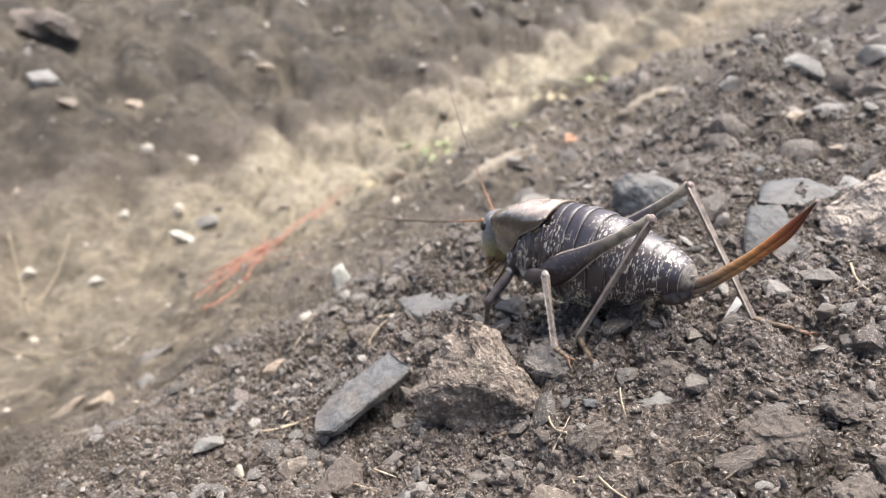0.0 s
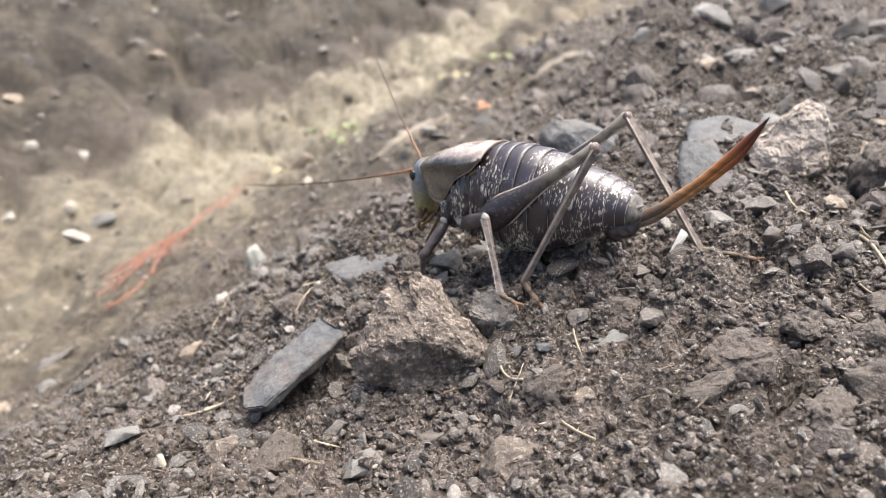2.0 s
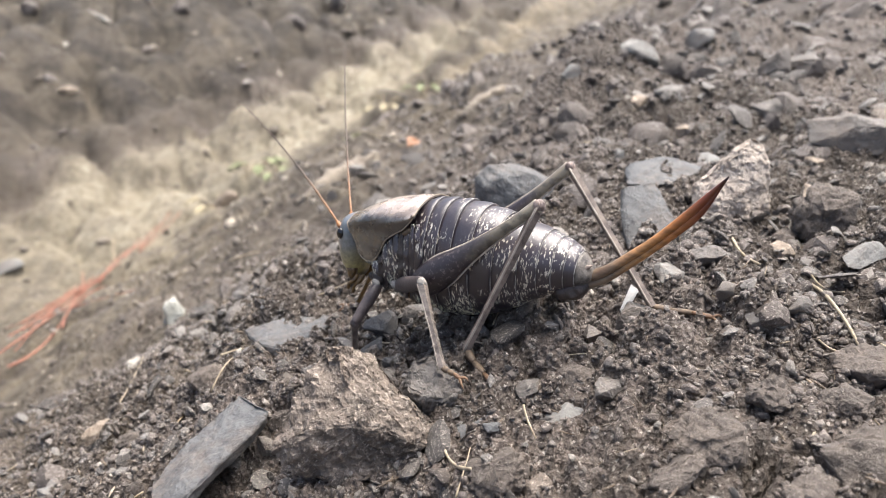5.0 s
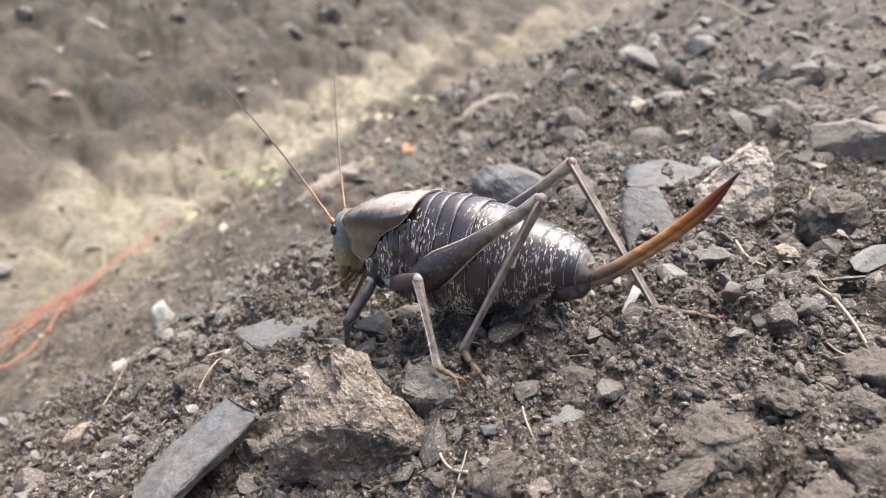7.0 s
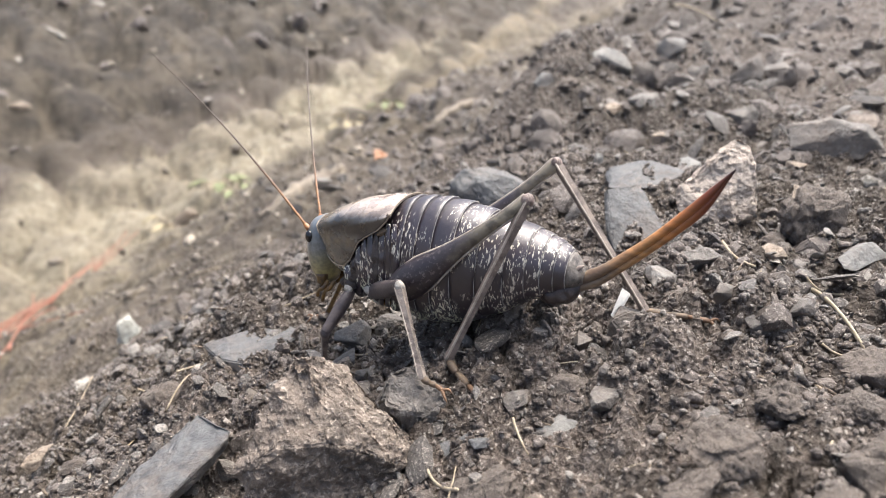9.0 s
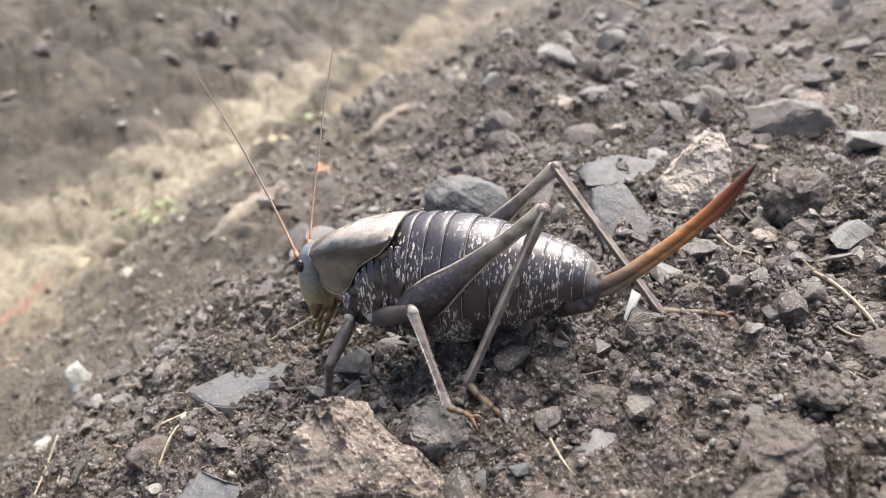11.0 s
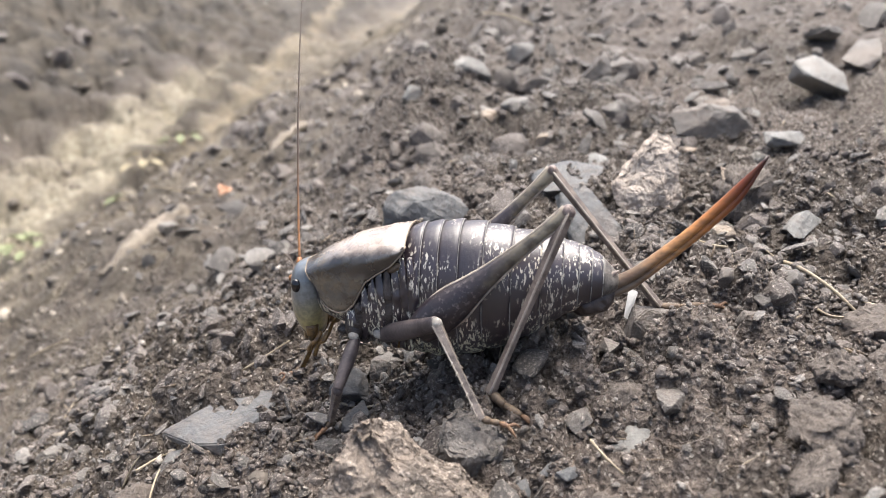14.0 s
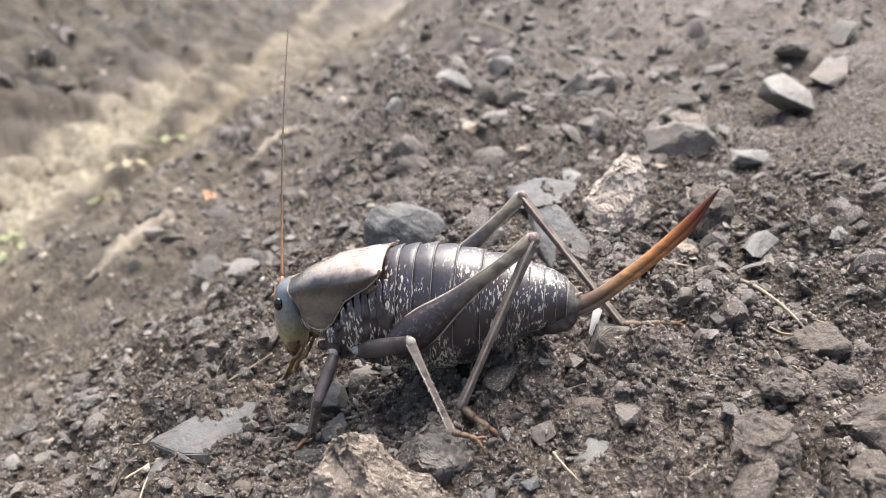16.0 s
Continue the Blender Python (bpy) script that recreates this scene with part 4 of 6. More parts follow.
def build_pronotum():
    """The saddle-shaped back shield with hanging side lobes and a rounded rim."""
    low_x = (-12.9, -12.5, -11.8, -11, -9.8, -8.4, -7.1, -6.1, -5.1, -3.5, -1.2, 0.5, 1.3)
    low_z = (14.6, 13.0, 12.0, 11.5, 11.2, 11.6, 12.9, 14.8, 16.7, 18.0, 19.6, 21.5, 22.9)
    run = np.concatenate(([0], np.cumsum(np.hypot(np.diff(low_x), np.diff(low_z)))))
    m, n = 44, 15
    sheet = []
    for i in range(m + 1):
        s = i / m
        e = run[-1] * s
        lx, lz = float(np.interp(e, run, low_x)), float(np.interp(e, run, low_z))
        tx = -15.6 + 16.7 * (0.45 * s + 0.55 * (lx + 12.9) / 14.7)
        tz = at(tx, TOP_X, TOP_Z) + 0.3
        w = at(tx, (-15.6, -13, -10, -5, 1), (4.1, 4.9, 5.5, 6.0, 6.4))
        drop = 0.5 + 1.0 * s
        ring = []
        for k in range(n + 1):
            q = k / n
            if q < 0.45:
                r = q / 0.45
                ring.append((tx + (lx - tx) * 0.28 * r, w * 0.86 * r, tz - drop * r ** 2.6))
            else:
                r = (q - 0.45) / 0.55
                flare = 0.86 + 0.14 * math.sin(0.5 * math.pi * min(1, r * 2.0)) - 0.10 * max(0, r - 0.45)
                groove = 0.12 * math.exp(-((tx + 9.5) / 0.7) ** 2) + 0.1 * math.exp(-((tx + 13.3) / 0.5) ** 2)
                ring.append((tx + (lx - tx) * (0.28 + 0.72 * r), w * flare - groove * math.sin(math.pi * r), tz - drop - (tz - drop - lz) * r))
        sheet.append([(x, -y, z) for x, y, z in ring[:0:-1]] + ring)
    rows = [[Vector(p) * 0.001 for p in ring] for ring in sheet]
    bm = bmesh.new()
    rings_mesh(bm, rows, closed=False, caps=False)
    shield = part("pronotum", bm, SHIELD, cricket, "glossy saddle-shaped shield, tan on top, olive-grey flanks")
    mod = shield.modifiers.new("thick", "SOLIDIFY")
    mod.thickness, mod.offset = 0.00035, -1
    for edge, r, label in (([ring[0] for ring in sheet], 0.13, "tan rounded lower rim"), ([ring[-1] for ring in sheet], 0.13, "tan rounded lower rim"), (sheet[0], 0.1, "tan rounded front rim"), (sheet[-1], 0.12, "dark brown rear rim")):
        bm = bmesh.new()
        tube(bm, edge, [r] * len(edge), 8, 1)
        part("rim", bm, RIM, shield, label)
    for side in (-1, 1):
        bm = bmesh.new()
        ball(bm, (-0.6, side * 5.3, 19.2), (1.3, 0.5, 0.6), 12, turn=-35)
        part("wing_stub", bm, FOOT, cricket, "tiny orange-brown wing stub under the shield")


def build_head():
    bm = bmesh.new()
    prof = ((17.6, -14.8, 1.2, 1.6), (16.9, -15.2, 2.2, 2.8), (15.4, -15.4, 2.8, 3.6), (13.4, -15.5, 2.9, 4.0), (11.0, -15.6, 2.9, 3.9), (8.8, -15.7, 2.6, 3.5), (7.0, -15.5, 2.1, 2.9), (5.8, -15.2, 1.5, 2.2), (5.3, -15.0, 0.9, 1.4))
    rings = []
    for z, x, rx, ry in smooth_path_4(prof, 4):
        rings.append([Vector((x + rx * math.cos(2 * math.pi * k / 24), ry * math.sin(2 * math.pi * k / 24), z)) * 0.001 for k in range(24)])
    rings_mesh(bm, rings)
    head = part("head", bm, HEAD, cricket, "smooth blue-grey head shading to yellow below")
    for side in (-1, 1):
        bm = bmesh.new()
        ball(bm, (-16.5, side * 3.45, 14.6), (0.8, 0.75, 1.1), 18)
        part("eye", bm, EYE_M, head, "small glossy black eye")
        bm = bmesh.new()
        tube(bm, [(-15.0, side * 2.4, 7.6), (-14.8, side * 2.6, 5.6), (-15.0, side * 1.5, 4.2)], [1.1, 0.9, 0.4], 10)
        part("mandible", bm, AMBER, head)
        for dx, dy, reach in ((0.2, 0.5, 1.0), (1.3, 0.2, 0.75)):
            bm = bmesh.new()
            p = [(-13.6 + dx, side * (2.4 + dy), 6.8), (-14.1 + dx, side * (3.2 + dy), 5.6), (-15.0 + dx, side * (3.4 + dy), 4.9), (-15.6 + dx * reach, side * (3.0 + dy), 3.6 * reach)]
            tube(bm, p, [0.34, 0.42, 0.3, 0.38], 8)
            part("palp", bm, AMBER, head, "jointed amber mouth feeler")
    bm = bmesh.new()
    ball(bm, (-16.2, 0, 5.2), (0.9, 1.8, 1.3), turn=20)
    part("labrum", bm, AMBER, head)


def smooth_path_4(rows, steps):
    """Catmull-Rom on rows of four numbers."""
    a = smooth_path([r[:3] for r in rows], steps)
    b = smooth_path([(r[3], 0, 0) for r in rows], steps)
    return [(p.x, p.y, p.z, q.x) for p, q in zip(a, b)]


def spines(parent, p, q, count, length, down):
    """Short thorns along a shank, each a piece of its own."""
    p, q = Vector(p), Vector(q)
    d = (q - p).normalized()
    for i in range(count):
        c = p.lerp(q, (i + 0.7) / (count + 0.4))
        bm = bmesh.new()
        tube(bm, [c, c + (Vector(down) + d * 0.7).normalized() * length], [0.24, 0.04], 5, 1)
        part("spine", bm, RIDGE, parent)


def build_leg(name, hip, knee, ankle, tarsus, thigh_r, shank_r, label="", bow=(0, 0, 0), spine=(0, 0, 0), shin=None):
    """coxa and thigh, shank with spines, foot in joints with claws."""
    hip, knee, ankle = Vector(hip), Vector(knee), Vector(ankle)
    leg = bmesh.new()
    n = len(thigh_r)
    side = (knee - hip).cross(ankle - knee)
    flat_dir = side.cross(knee - hip).normalized()
    tube(leg, [hip.lerp(knee, i / (n - 1)) + Vector(bow) * math.sin(math.pi * i / (n - 1)) for i in range(n)], thigh_r, 14, 5, 0.72, flat_dir)
    thigh = part(name, leg, THIGH if max(thigh_r) > 1.6 else chitin_thin, cricket, label)
    bm = bmesh.new()
    ball(bm, tuple(knee), (shank_r[0] * 1.02, shank_r[0] * 0.9, shank_r[0] * 1.15), 12)
    if max(thigh_r) > 1.6:
        # two lobes that clasp the root of the shank
        for sign in (-1, 1):
            ball(bm, tuple(knee + side.normalized() * (sign * 0.6) - flat_dir * 0.3), (0.62, 0.5, 0.78), 10)
    part("knee", bm, KNEE if max(thigh_r) > 1.6 else JOINT if shin is MID_SHANK else chitin_thin, thigh, "swollen reddish-brown knee joint" if max(thigh_r) > 1.6 else "rounded knee joint")
    bm = bmesh.new()
    m = len(shank_r)
    tube(bm, [knee.lerp(ankle, i / (m - 1)) for i in range(m)], [r * 1.12 for r in shank_r], 4, 3, 0.85, side)
    out = side.normalized()
    part("shank", bm, shin or SHANK, thigh, "grey-brown shank set with short spines", 40)
    long_leg = max(thigh_r) > 1.6
    spines(thigh, knee.lerp(ankle, 0.12 if long_leg else 0.25), ankle, 18 if long_leg else 7, 0.75 if long_leg else 1.2, out + Vector(spine))
    spines(thigh, knee.lerp(ankle, 0.12 if long_leg else 0.3), ankle, 18 if long_leg else 6, 0.75 if long_leg else 1.2, -out + Vector(spine))
    bm = bmesh.new()
    edge = out * (1 if side.y < 0 else -1)
    tube(bm, [knee.lerp(ankle, i / 8) + edge * (0.9 * float(np.interp(i / 8, np.linspace(0, 1, m), shank_r))) for i in range(9)], [0.2 if long_leg else 0.14] * 9, 6, 2)
    part("ridge", bm, RIDGE, thigh, "pale ridge along the shank")
    if max(thigh_r) > 1.6:
        for sign in (-1, 1):
            bm = bmesh.new()
            tube(bm, [hip.lerp(knee, i / (n - 1)) + Vector(bow) * math.sin(math.pi * i / (n - 1)) + flat_dir * (sign * 0.97 * thigh_r[i]) for i in range(2, n)], [0.12] + [0.24] * (n - 4) + [0.2], 7, 3)
            part("ridge", bm, RIDGE, thigh, "pale olive ridge along the thigh")
    pts = [ankle] + [Vector(p) for p in tarsus]
    for i, (a, b) in enumerate(zip(pts, pts[1:])):
        bm = bmesh.new()
        r = shank_r[-1] * (0.75 - 0.12 * i)
        tube(bm, [a, a.lerp(b, 0.5), b], [r * 0.8, r * 1.1, r * 0.85], 8)
        if i == len(pts) - 2:
            d = (b - a).normalized()
            w = d.orthogonal().normalized()
            for k in (-1, 1):
                tube(bm, [b, b + d * 0.8 + w * 0.55 * k, b + d * 1.5 + w * 0.7 * k + Vector((0, 0, -0.5))], [0.28, 0.22, 0.04], 6)
        part("foot_joint", bm, CLAW if i == len(pts) - 2 else FOOT, thigh, "orange-tan last joint with two claws" if i == len(pts) - 2 else "")
    return thigh


KNEE = chitin("knee", (0.05, 0.03, 0.026), (0.34, 0.27, 0.235), 0.36, 900)
chitin_thin = chitin("thin_thigh", (0.036, 0.029, 0.031), (0.11, 0.09, 0.086), 0.36, 300)
KNEE_DARK = chitin("under_plate", (0.018, 0.013, 0.011), (0.06, 0.043, 0.037), 0.35, 500)
build_abdomen()
build_thorax()
build_pronotum()
build_head()
ovipositor = build_blade()
HIND = [2.2, 2.7, 2.85, 2.65, 2.2, 1.75, 1.42, 1.18, 1.0, 0.88, 0.82, 0.9, 1.08]
build_leg("near_hind_leg", (3.4, -8.4, 11.0), (23.5, -6.0, 29.0), (13.9, -10.2, 3.0), [(16.0, -11.4, 1.9), (18.5, -12.5, 1.2), (21.2, -13.7, 0.3)], HIND, [0.95, 0.84, 0.76, 0.7, 0.68, 0.85], "dark club-shaped hind thigh thinning to the knee")
build_leg("far_hind_leg", (3.4, 8.4, 11.0), (20.7, 13.6, 29.0), (38.5, 10.0, 8.5), [(41.6, 10.5, 8.4), (44.8, 11.0, 8.7), (48.0, 11.6, 8.5)], HIND, [0.92, 0.8, 0.72, 0.68, 0.66, 0.82], "dark club-shaped hind thigh thinning to the knee")
build_leg("near_middle_leg", (-3.3, -4.5, 7.8), (6.8, -12.6, 14.6), (13.6, -17.6, 3.6), [(14.8, -17.7, 3.4), (16.0, -17.9, 3.4), (17.2, -18.3, 3.3)], [1.15, 1.4, 1.45, 1.35, 1.2, 1.1], [0.82, 0.66, 0.56, 0.55, 0.66], "slim dark middle leg bent at the knee", spine=(0, -0.5, 0), shin=MID_SHANK)
build_leg("far_middle_leg", (-3.3, 4.5, 7.8), (-1.0, 13.5, 11.5), (1.0, 15.0, 2.0), [(2.0, 15.5, 1.0), (3.2, 16.0, 0.8)], [1.0, 1.25, 1.3, 1.15, 1.0, 0.95], [0.75, 0.6, 0.52, 0.52, 0.62], "slim dark middle leg bent at the knee")
build_leg("near_front_leg", (-7.2, -4.9, 7.2), (-8.6, -10.9, 1.6), (-10.9, -8.3, -5.6), [(-11.4, -8.8, -6.6), (-12.2, -9.6, -7.1)], [1.1, 1.45, 1.5, 1.4, 1.25, 1.05], [0.8, 0.7, 0.62, 0.6, 0.65], "slim dark front leg")
build_leg("far_front_leg", (-9.0, 4.6, 7.2), (-15.8, 7.0, 5.0), (-21.0, 6.6, -5.7), [(-22.2, 6.0, -6.7), (-23.6, 5.4, -7.0)], [0.95, 1.2, 1.2, 1.1, 1.0, 0.9], [0.7, 0.66, 0.6, 0.6, 0.62], "slim dark front leg with an amber-brown shank", shin=AMBER)
# hips: a dark stub on the chest, a pale socket at its end
for (ax, ay, az), (bx, by, bz) in (((-7.6, -2.6, 10.0), (-7.2, -4.9, 7.4)), ((-4.2, -2.4, 9.2), (-3.4, -4.6, 7.9)), ((1.6, -5.0, 9.8), (3.2, -7.2, 10.4)), ((-8.6, 2.6, 10.0), (-8.8, 4.6, 7.4))):
    bm = bmesh.new()
    tube(bm, [(ax, ay, az), ((ax + bx) / 2, (ay + by) / 2 - 0.3, (az + bz) / 2 + 0.2), (bx, by, bz)], [1.5, 1.6, 1.1], 12)
    hip_stub = part("hip", bm, THORAX, cricket)
    bm = bmesh.new()
    ball(bm, (bx - 0.1, by + math.copysign(0.7, by), bz + 0.45), (0.85, 0.6, 0.75), 14, turn=20)
    part("hip_socket", bm, JOINT, hip_stub, "pale grey hip socket")
# soft folds on the underside of the chest
for i in range(7):
    bm = bmesh.new()
    ball(bm, (-9.5 + 1.7 * i, -3.2 - 0.35 * (i % 3), 7.6 - 0.35 * i + 0.6 * (i % 2)), (1.1, 0.9, 0.8), 12, turn=15 * (i % 3))
    part("chest_fold", bm, JOINT if i == 4 else AMBER if i % 2 else THORAX, cricket)


def build_antenna(bend):
    """Built upright, from its own root; it is posed by its keys."""
    bm = bmesh.new()
    tube(bm, [(0, 0, 0), (0, 0, 0.7), (0, 0, 1.4)], [0.42, 0.5, 0.36], 10)
    root = part("antenna", bm, FEELER, cricket, "long thread-thin orange antenna")
    bm = bmesh.new()
    pts, rad = [], []
    for i in range(25):
        t = i / 24
        pts.append((bend * t * t, 0.0, 1.2 + 50 * t))
        rad.append(0.12 * (1 - t) + 0.085 + (0.02 if i % 2 else 0))
    tube(bm, pts, rad, 7, 2)
    part("thread", bm, FEELER, root)
    return root


near_antenna, far_antenna = build_antenna(-4.0), build_antenna(2.0)

# ---- single stones ----
stone("stone", (-0.0193, 0.1508), (9, 8, 7), (10, 0, 40), 22, CLOD, "dark angular lump of stone in the soil", sink=0.3, points=11, grain=0.03, cuts=3, square=0.3, group="stones on the bank")
stone("stone", (-0.0124, 0.1546), (9, 6, 2), (4, -14, 20), 23, SLATE, "small thin slate half under a larger one", sink=0.3, points=11, grain=0.02, cuts=3, square=0.5, group="stones on the bank")
stone("stone", (0.0225, 0.1073), (4.6, 4, 3), (10, 5, 0), 25, DARK_SLATE, "small bluish chip of slate in the soil", sink=0.35, points=10, grain=0.02, cuts=2, square=0.4, group="stones on the bank")
stone("stone", (0.0255, 0.1061), (4.8, 4.6, 3.4), (-5, 12, 40), 26, DARK_SLATE, "small bluish chip of slate in the soil", sink=0.35, points=10, grain=0.02, cuts=2, square=0.4, group="stones on the bank")
stone("stone", (0.0255, 0.1029), (3.6, 3, 2.4), (0, 5, 10), 27, DARK_SLATE, "small bluish chip of slate in the soil", sink=0.35, points=10, grain=0.02, cuts=2, square=0.4, group="stones on the bank")
stone("stone", (0.0151, 0.1426), (9, 7, 7), (0, 10, 30), 28, BLACK_SLATE, "rounded dark grey stone beneath the front leg", sink=0.25, points=14, grain=0.03, cuts=3, square=0.2, group="stones on the bank")
stone("stone", (0.0126, 0.1356), (7, 5, 3), (10, -10, 0), 29, BLACK_SLATE, "dark flat chip wedged behind the brown rock", sink=0.25, points=11, grain=0.02, cuts=2, square=0.5, group="stones on the bank")
stone("stone", (0.0156, 0.1308), (4.5, 3.6, 3), (0, 20, 30), 30, BLACK_SLATE, "dark chip of slate beside the brown rock", sink=0.3, points=10, grain=0.02, cuts=2, square=0.4, group="stones on the bank")
stone("stone", (0.0880, 0.1720), (25, 17, 7), (8, -2, 0), 33, DARK_SLATE, "flat grey slab lying behind a leaning slate", sink=0.62, points=12, grain=0.03, cuts=3, square=0.4, group="stones on the bank")
stone("stone", (0.1074, 0.1386), (13, 11, 17), (0, 0, 20), 35, CLOD, "dark stone with a tan weathered top", sink=0.15, points=13, grain=0.05, cuts=3, square=0.3, group="stones on the bank")
stone("stone", (0.1069, 0.1401), (9, 8, 4), (18, 6, 10), 36, TAN, "tan lump lying on a dark stone", sink=-2.1, points=9, grain=0.03, cuts=3, square=0.3, group="stones on the bank")
stone("stone", (0.1370, 0.1549), (5.4, 4.6, 4.6), (0, 0, 0), 37, PALE, "small bluish-white pebble in the gravel", sink=-0.05, points=14, grain=0.02, cuts=2, square=0, group="stones on the bank")
stone("stone", (0.1500, 0.1560), (18, 10, 6), (30, 22, -30), 38, SLATE, "light grey slate fragment tilted on the gravel", sink=0.1, points=11, grain=0.02, cuts=3, square=0.6, group="stones on the bank")
stone("stone", (0.2000, 0.1780), (31, 22, 20), (24, -16, 34), 39, SLATE, "grey angular block of stone with a flat top", sink=0.28, points=9, grain=0.02, cuts=2, square=0.5, group="stones on the bank")
stone("stone", (0.1460, 0.1740), (29, 13, 10), (10, 8, -25), 40, GREY, "low grey stone with brown soil below", sink=0.25, points=12, grain=0.05, cuts=3, square=0.2, group="stones on the bank")
stone("stone", (0.1736, 0.1954), (15, 11, 10), (0, 0, 20), 41, BROWN, "brown weathered stone in the gravel", sink=0.3, points=13, grain=0.05, cuts=2, square=0.2, group="stones on the bank")
stone("stone", (0.1818, 0.1882), (10, 9, 8), (10, 30, 50), 42, SLATE, "dark grey slab standing in the gravel", sink=0.3, points=11, grain=0.02, cuts=2, square=0.5, group="stones on the bank")
stone("stone", (0.1700, 0.2490), (27, 15, 17), (5, -28, -20), 43, GREY, "grey wedge of stone on the slope", sink=0.25, points=11, grain=0.03, cuts=2, square=0.4, group="stones on the bank")
stone("stone", (0.1875, 0.2470), (20, 14, 16), (0, 10, 20), 44, GREY, "grey stone beside a wedge of stone", sink=0.3, points=12, grain=0.04, cuts=2, square=0.3, group="stones on the bank")
stone("stone", (0.2239, 0.2226), (15, 10, 7), (0, 0, 10), 45, GREY, "flat grey stone far up the slope", sink=0.3, points=12, grain=0.03, cuts=2, square=0.2, group="stones on the bank")
stone("stone", (0.2369, 0.1846), (26, 16, 12), (6, 0, 10), 46, GREY, "broad grey stone far up the slope", sink=0.4, points=12, grain=0.04, cuts=2, square=0.3, group="stones on the bank")
stone("stone", (0.1328, 0.2701), (22, 9, 6), (10, 6, -20), 47, SLATE, "pale grey slate far up the slope", sink=0.15, points=11, grain=0.02, cuts=2, square=0.5, group="stones on the bank")
stone("stone", (0.1058, 0.2691), (11, 8, 6), (0, 0, 25), 48, SLATE, "dark slate block at the crest", sink=0.25, points=11, grain=0.02, cuts=2, square=0.5, group="stones on the bank")
stone("stone", (0.1610, 0.2777), (16, 11, 11), (0, 0, 0), 49, SLATE, "dark slate block far up the slope", sink=0.25, points=11, grain=0.02, cuts=2, square=0.5, group="stones on the bank")
stone("stone", (0.1132, 0.2647), (10, 7, 4), (0, 15, 30), 50, CLOD, "brown slab of crusted soil", sink=0.3, points=12, grain=0.04, cuts=2, square=0.3, group="stones on the bank")
stone("stone", (0.1235, 0.2197), (7.5, 6, 5), (0, 0, 10), 51, TAN, "small yellowish weathered pebble", sink=0.3, points=14, grain=0.06, cuts=3, square=0, group="stones on the bank")
stone("stone", (0.1191, 0.2437), (9, 7, 6), (0, 0, 40), 52, TAN, "small brown pebble in the gravel", sink=0.35, points=14, grain=0.05, cuts=3, square=0, group="stones on the bank")
stone("stone", (0.1475, 0.2139), (12, 9, 8), (5, 12, 20), 53, GREY, "small grey angular stone", sink=0.3, points=11, grain=0.03, cuts=3, square=0.3, group="stones on the bank")
stone("stone", (0.1388, 0.1455), (5, 4.4, 4), (0, 0, 0), 54, GREY, "small round grey pebble", sink=0.3, points=14, grain=0.02, cuts=2, square=0, group="stones on the bank")
stone("stone", (0.0867, 0.1896), (6, 2.6, 7), (0, 8, 20), 55, SLATE, "pointed chip of slate standing upright", sink=0.25, points=9, grain=0.02, cuts=2, square=0.2, group="stones on the bank")
stone("stone", (0.0705, 0.1800), (11, 9, 9), (0, 0, 20), 56, CLOD, "rough clod of soil beside a grey stone", sink=0.25, points=16, grain=0.08, cuts=3, square=0, group="stones on the bank")
stone("stone", (0.1274, 0.1883), (10, 7, 6), (0, 16, 30), 57, GREY, "dark wedge of stone behind a tan rock", sink=0.3, points=10, grain=0.03, cuts=3, square=0.3, group="stones on the bank")
stone("stone", (0.1322, 0.1723), (6, 5, 4), (0, 0, 0), 58, TAN, "small light brown pebble", sink=0.3, points=13, grain=0.03, cuts=2, square=0, group="stones on the bank")
stone("stone", (0.1057, 0.1797), (9, 7, 4), (8, 0, 20), 59, SLATE, "grey chip lying on a slab", sink=0.3, points=11, grain=0.03, cuts=3, square=0.4, group="stones on the bank")
stone("stone", (0.0891, 0.1763), (8, 6, 4), (0, 0, 30), 60, CLOD, "brown clod behind the cricket's knee", sink=0.3, points=13, grain=0.05, cuts=3, square=0.1, group="stones on the bank")
stone("stone", (0.0992, 0.1383), (6, 5, 5), (0, 0, 20), 61, CLOD, "dark clod under the blade's tip", sink=0.3, points=13, grain=0.05, cuts=2, square=0.1, group="stones on the bank")
stone("stone", (0.0820, 0.0948), (13, 10, 9), (0, 10, 20), 62, CLOD, "dark rounded stone half sunk in soil", sink=0.25, points=14, grain=0.03, cuts=3, square=0.1, group="stones on the bank")
stone("stone", (0.0754, 0.0891), (7, 6, 6), (0, 0, 10), 63, BROWN, "brown crusted clod beside a dark stone", sink=0.25, points=15, grain=0.07, cuts=2, square=0, group="stones on the bank")
stone("stone", (0.0679, 0.0767), (18, 15, 13), (0, 0, 30), 64, CLOD, "large dark clod with a crusted surface", sink=0.35, points=16, grain=0.06, cuts=3, square=0.1, group="stones on the bank")
stone("stone", (0.0556, 0.0732), (9, 8, 7), (0, 5, 20), 65, CLOD, "brown stone set in cracked soil", sink=0.35, points=13, grain=0.05, cuts=3, square=0.3, group="stones on the bank")
stone("stone", (0.0474, 0.0842), (3.6, 3.2, 3.2), (0, 0, 0), 66, TAN, "small yellow crumbly clod", sink=0.25, points=12, grain=0.03, cuts=2, square=0, group="stones on the bank")
stone("stone", (0.0434, 0.0818), (9, 6, 4), (0, 0, -20), 68, CLOD, "crumbly brown crust of soil", sink=0.35, points=12, grain=0.03, cuts=3, square=0.1, group="stones on the bank")
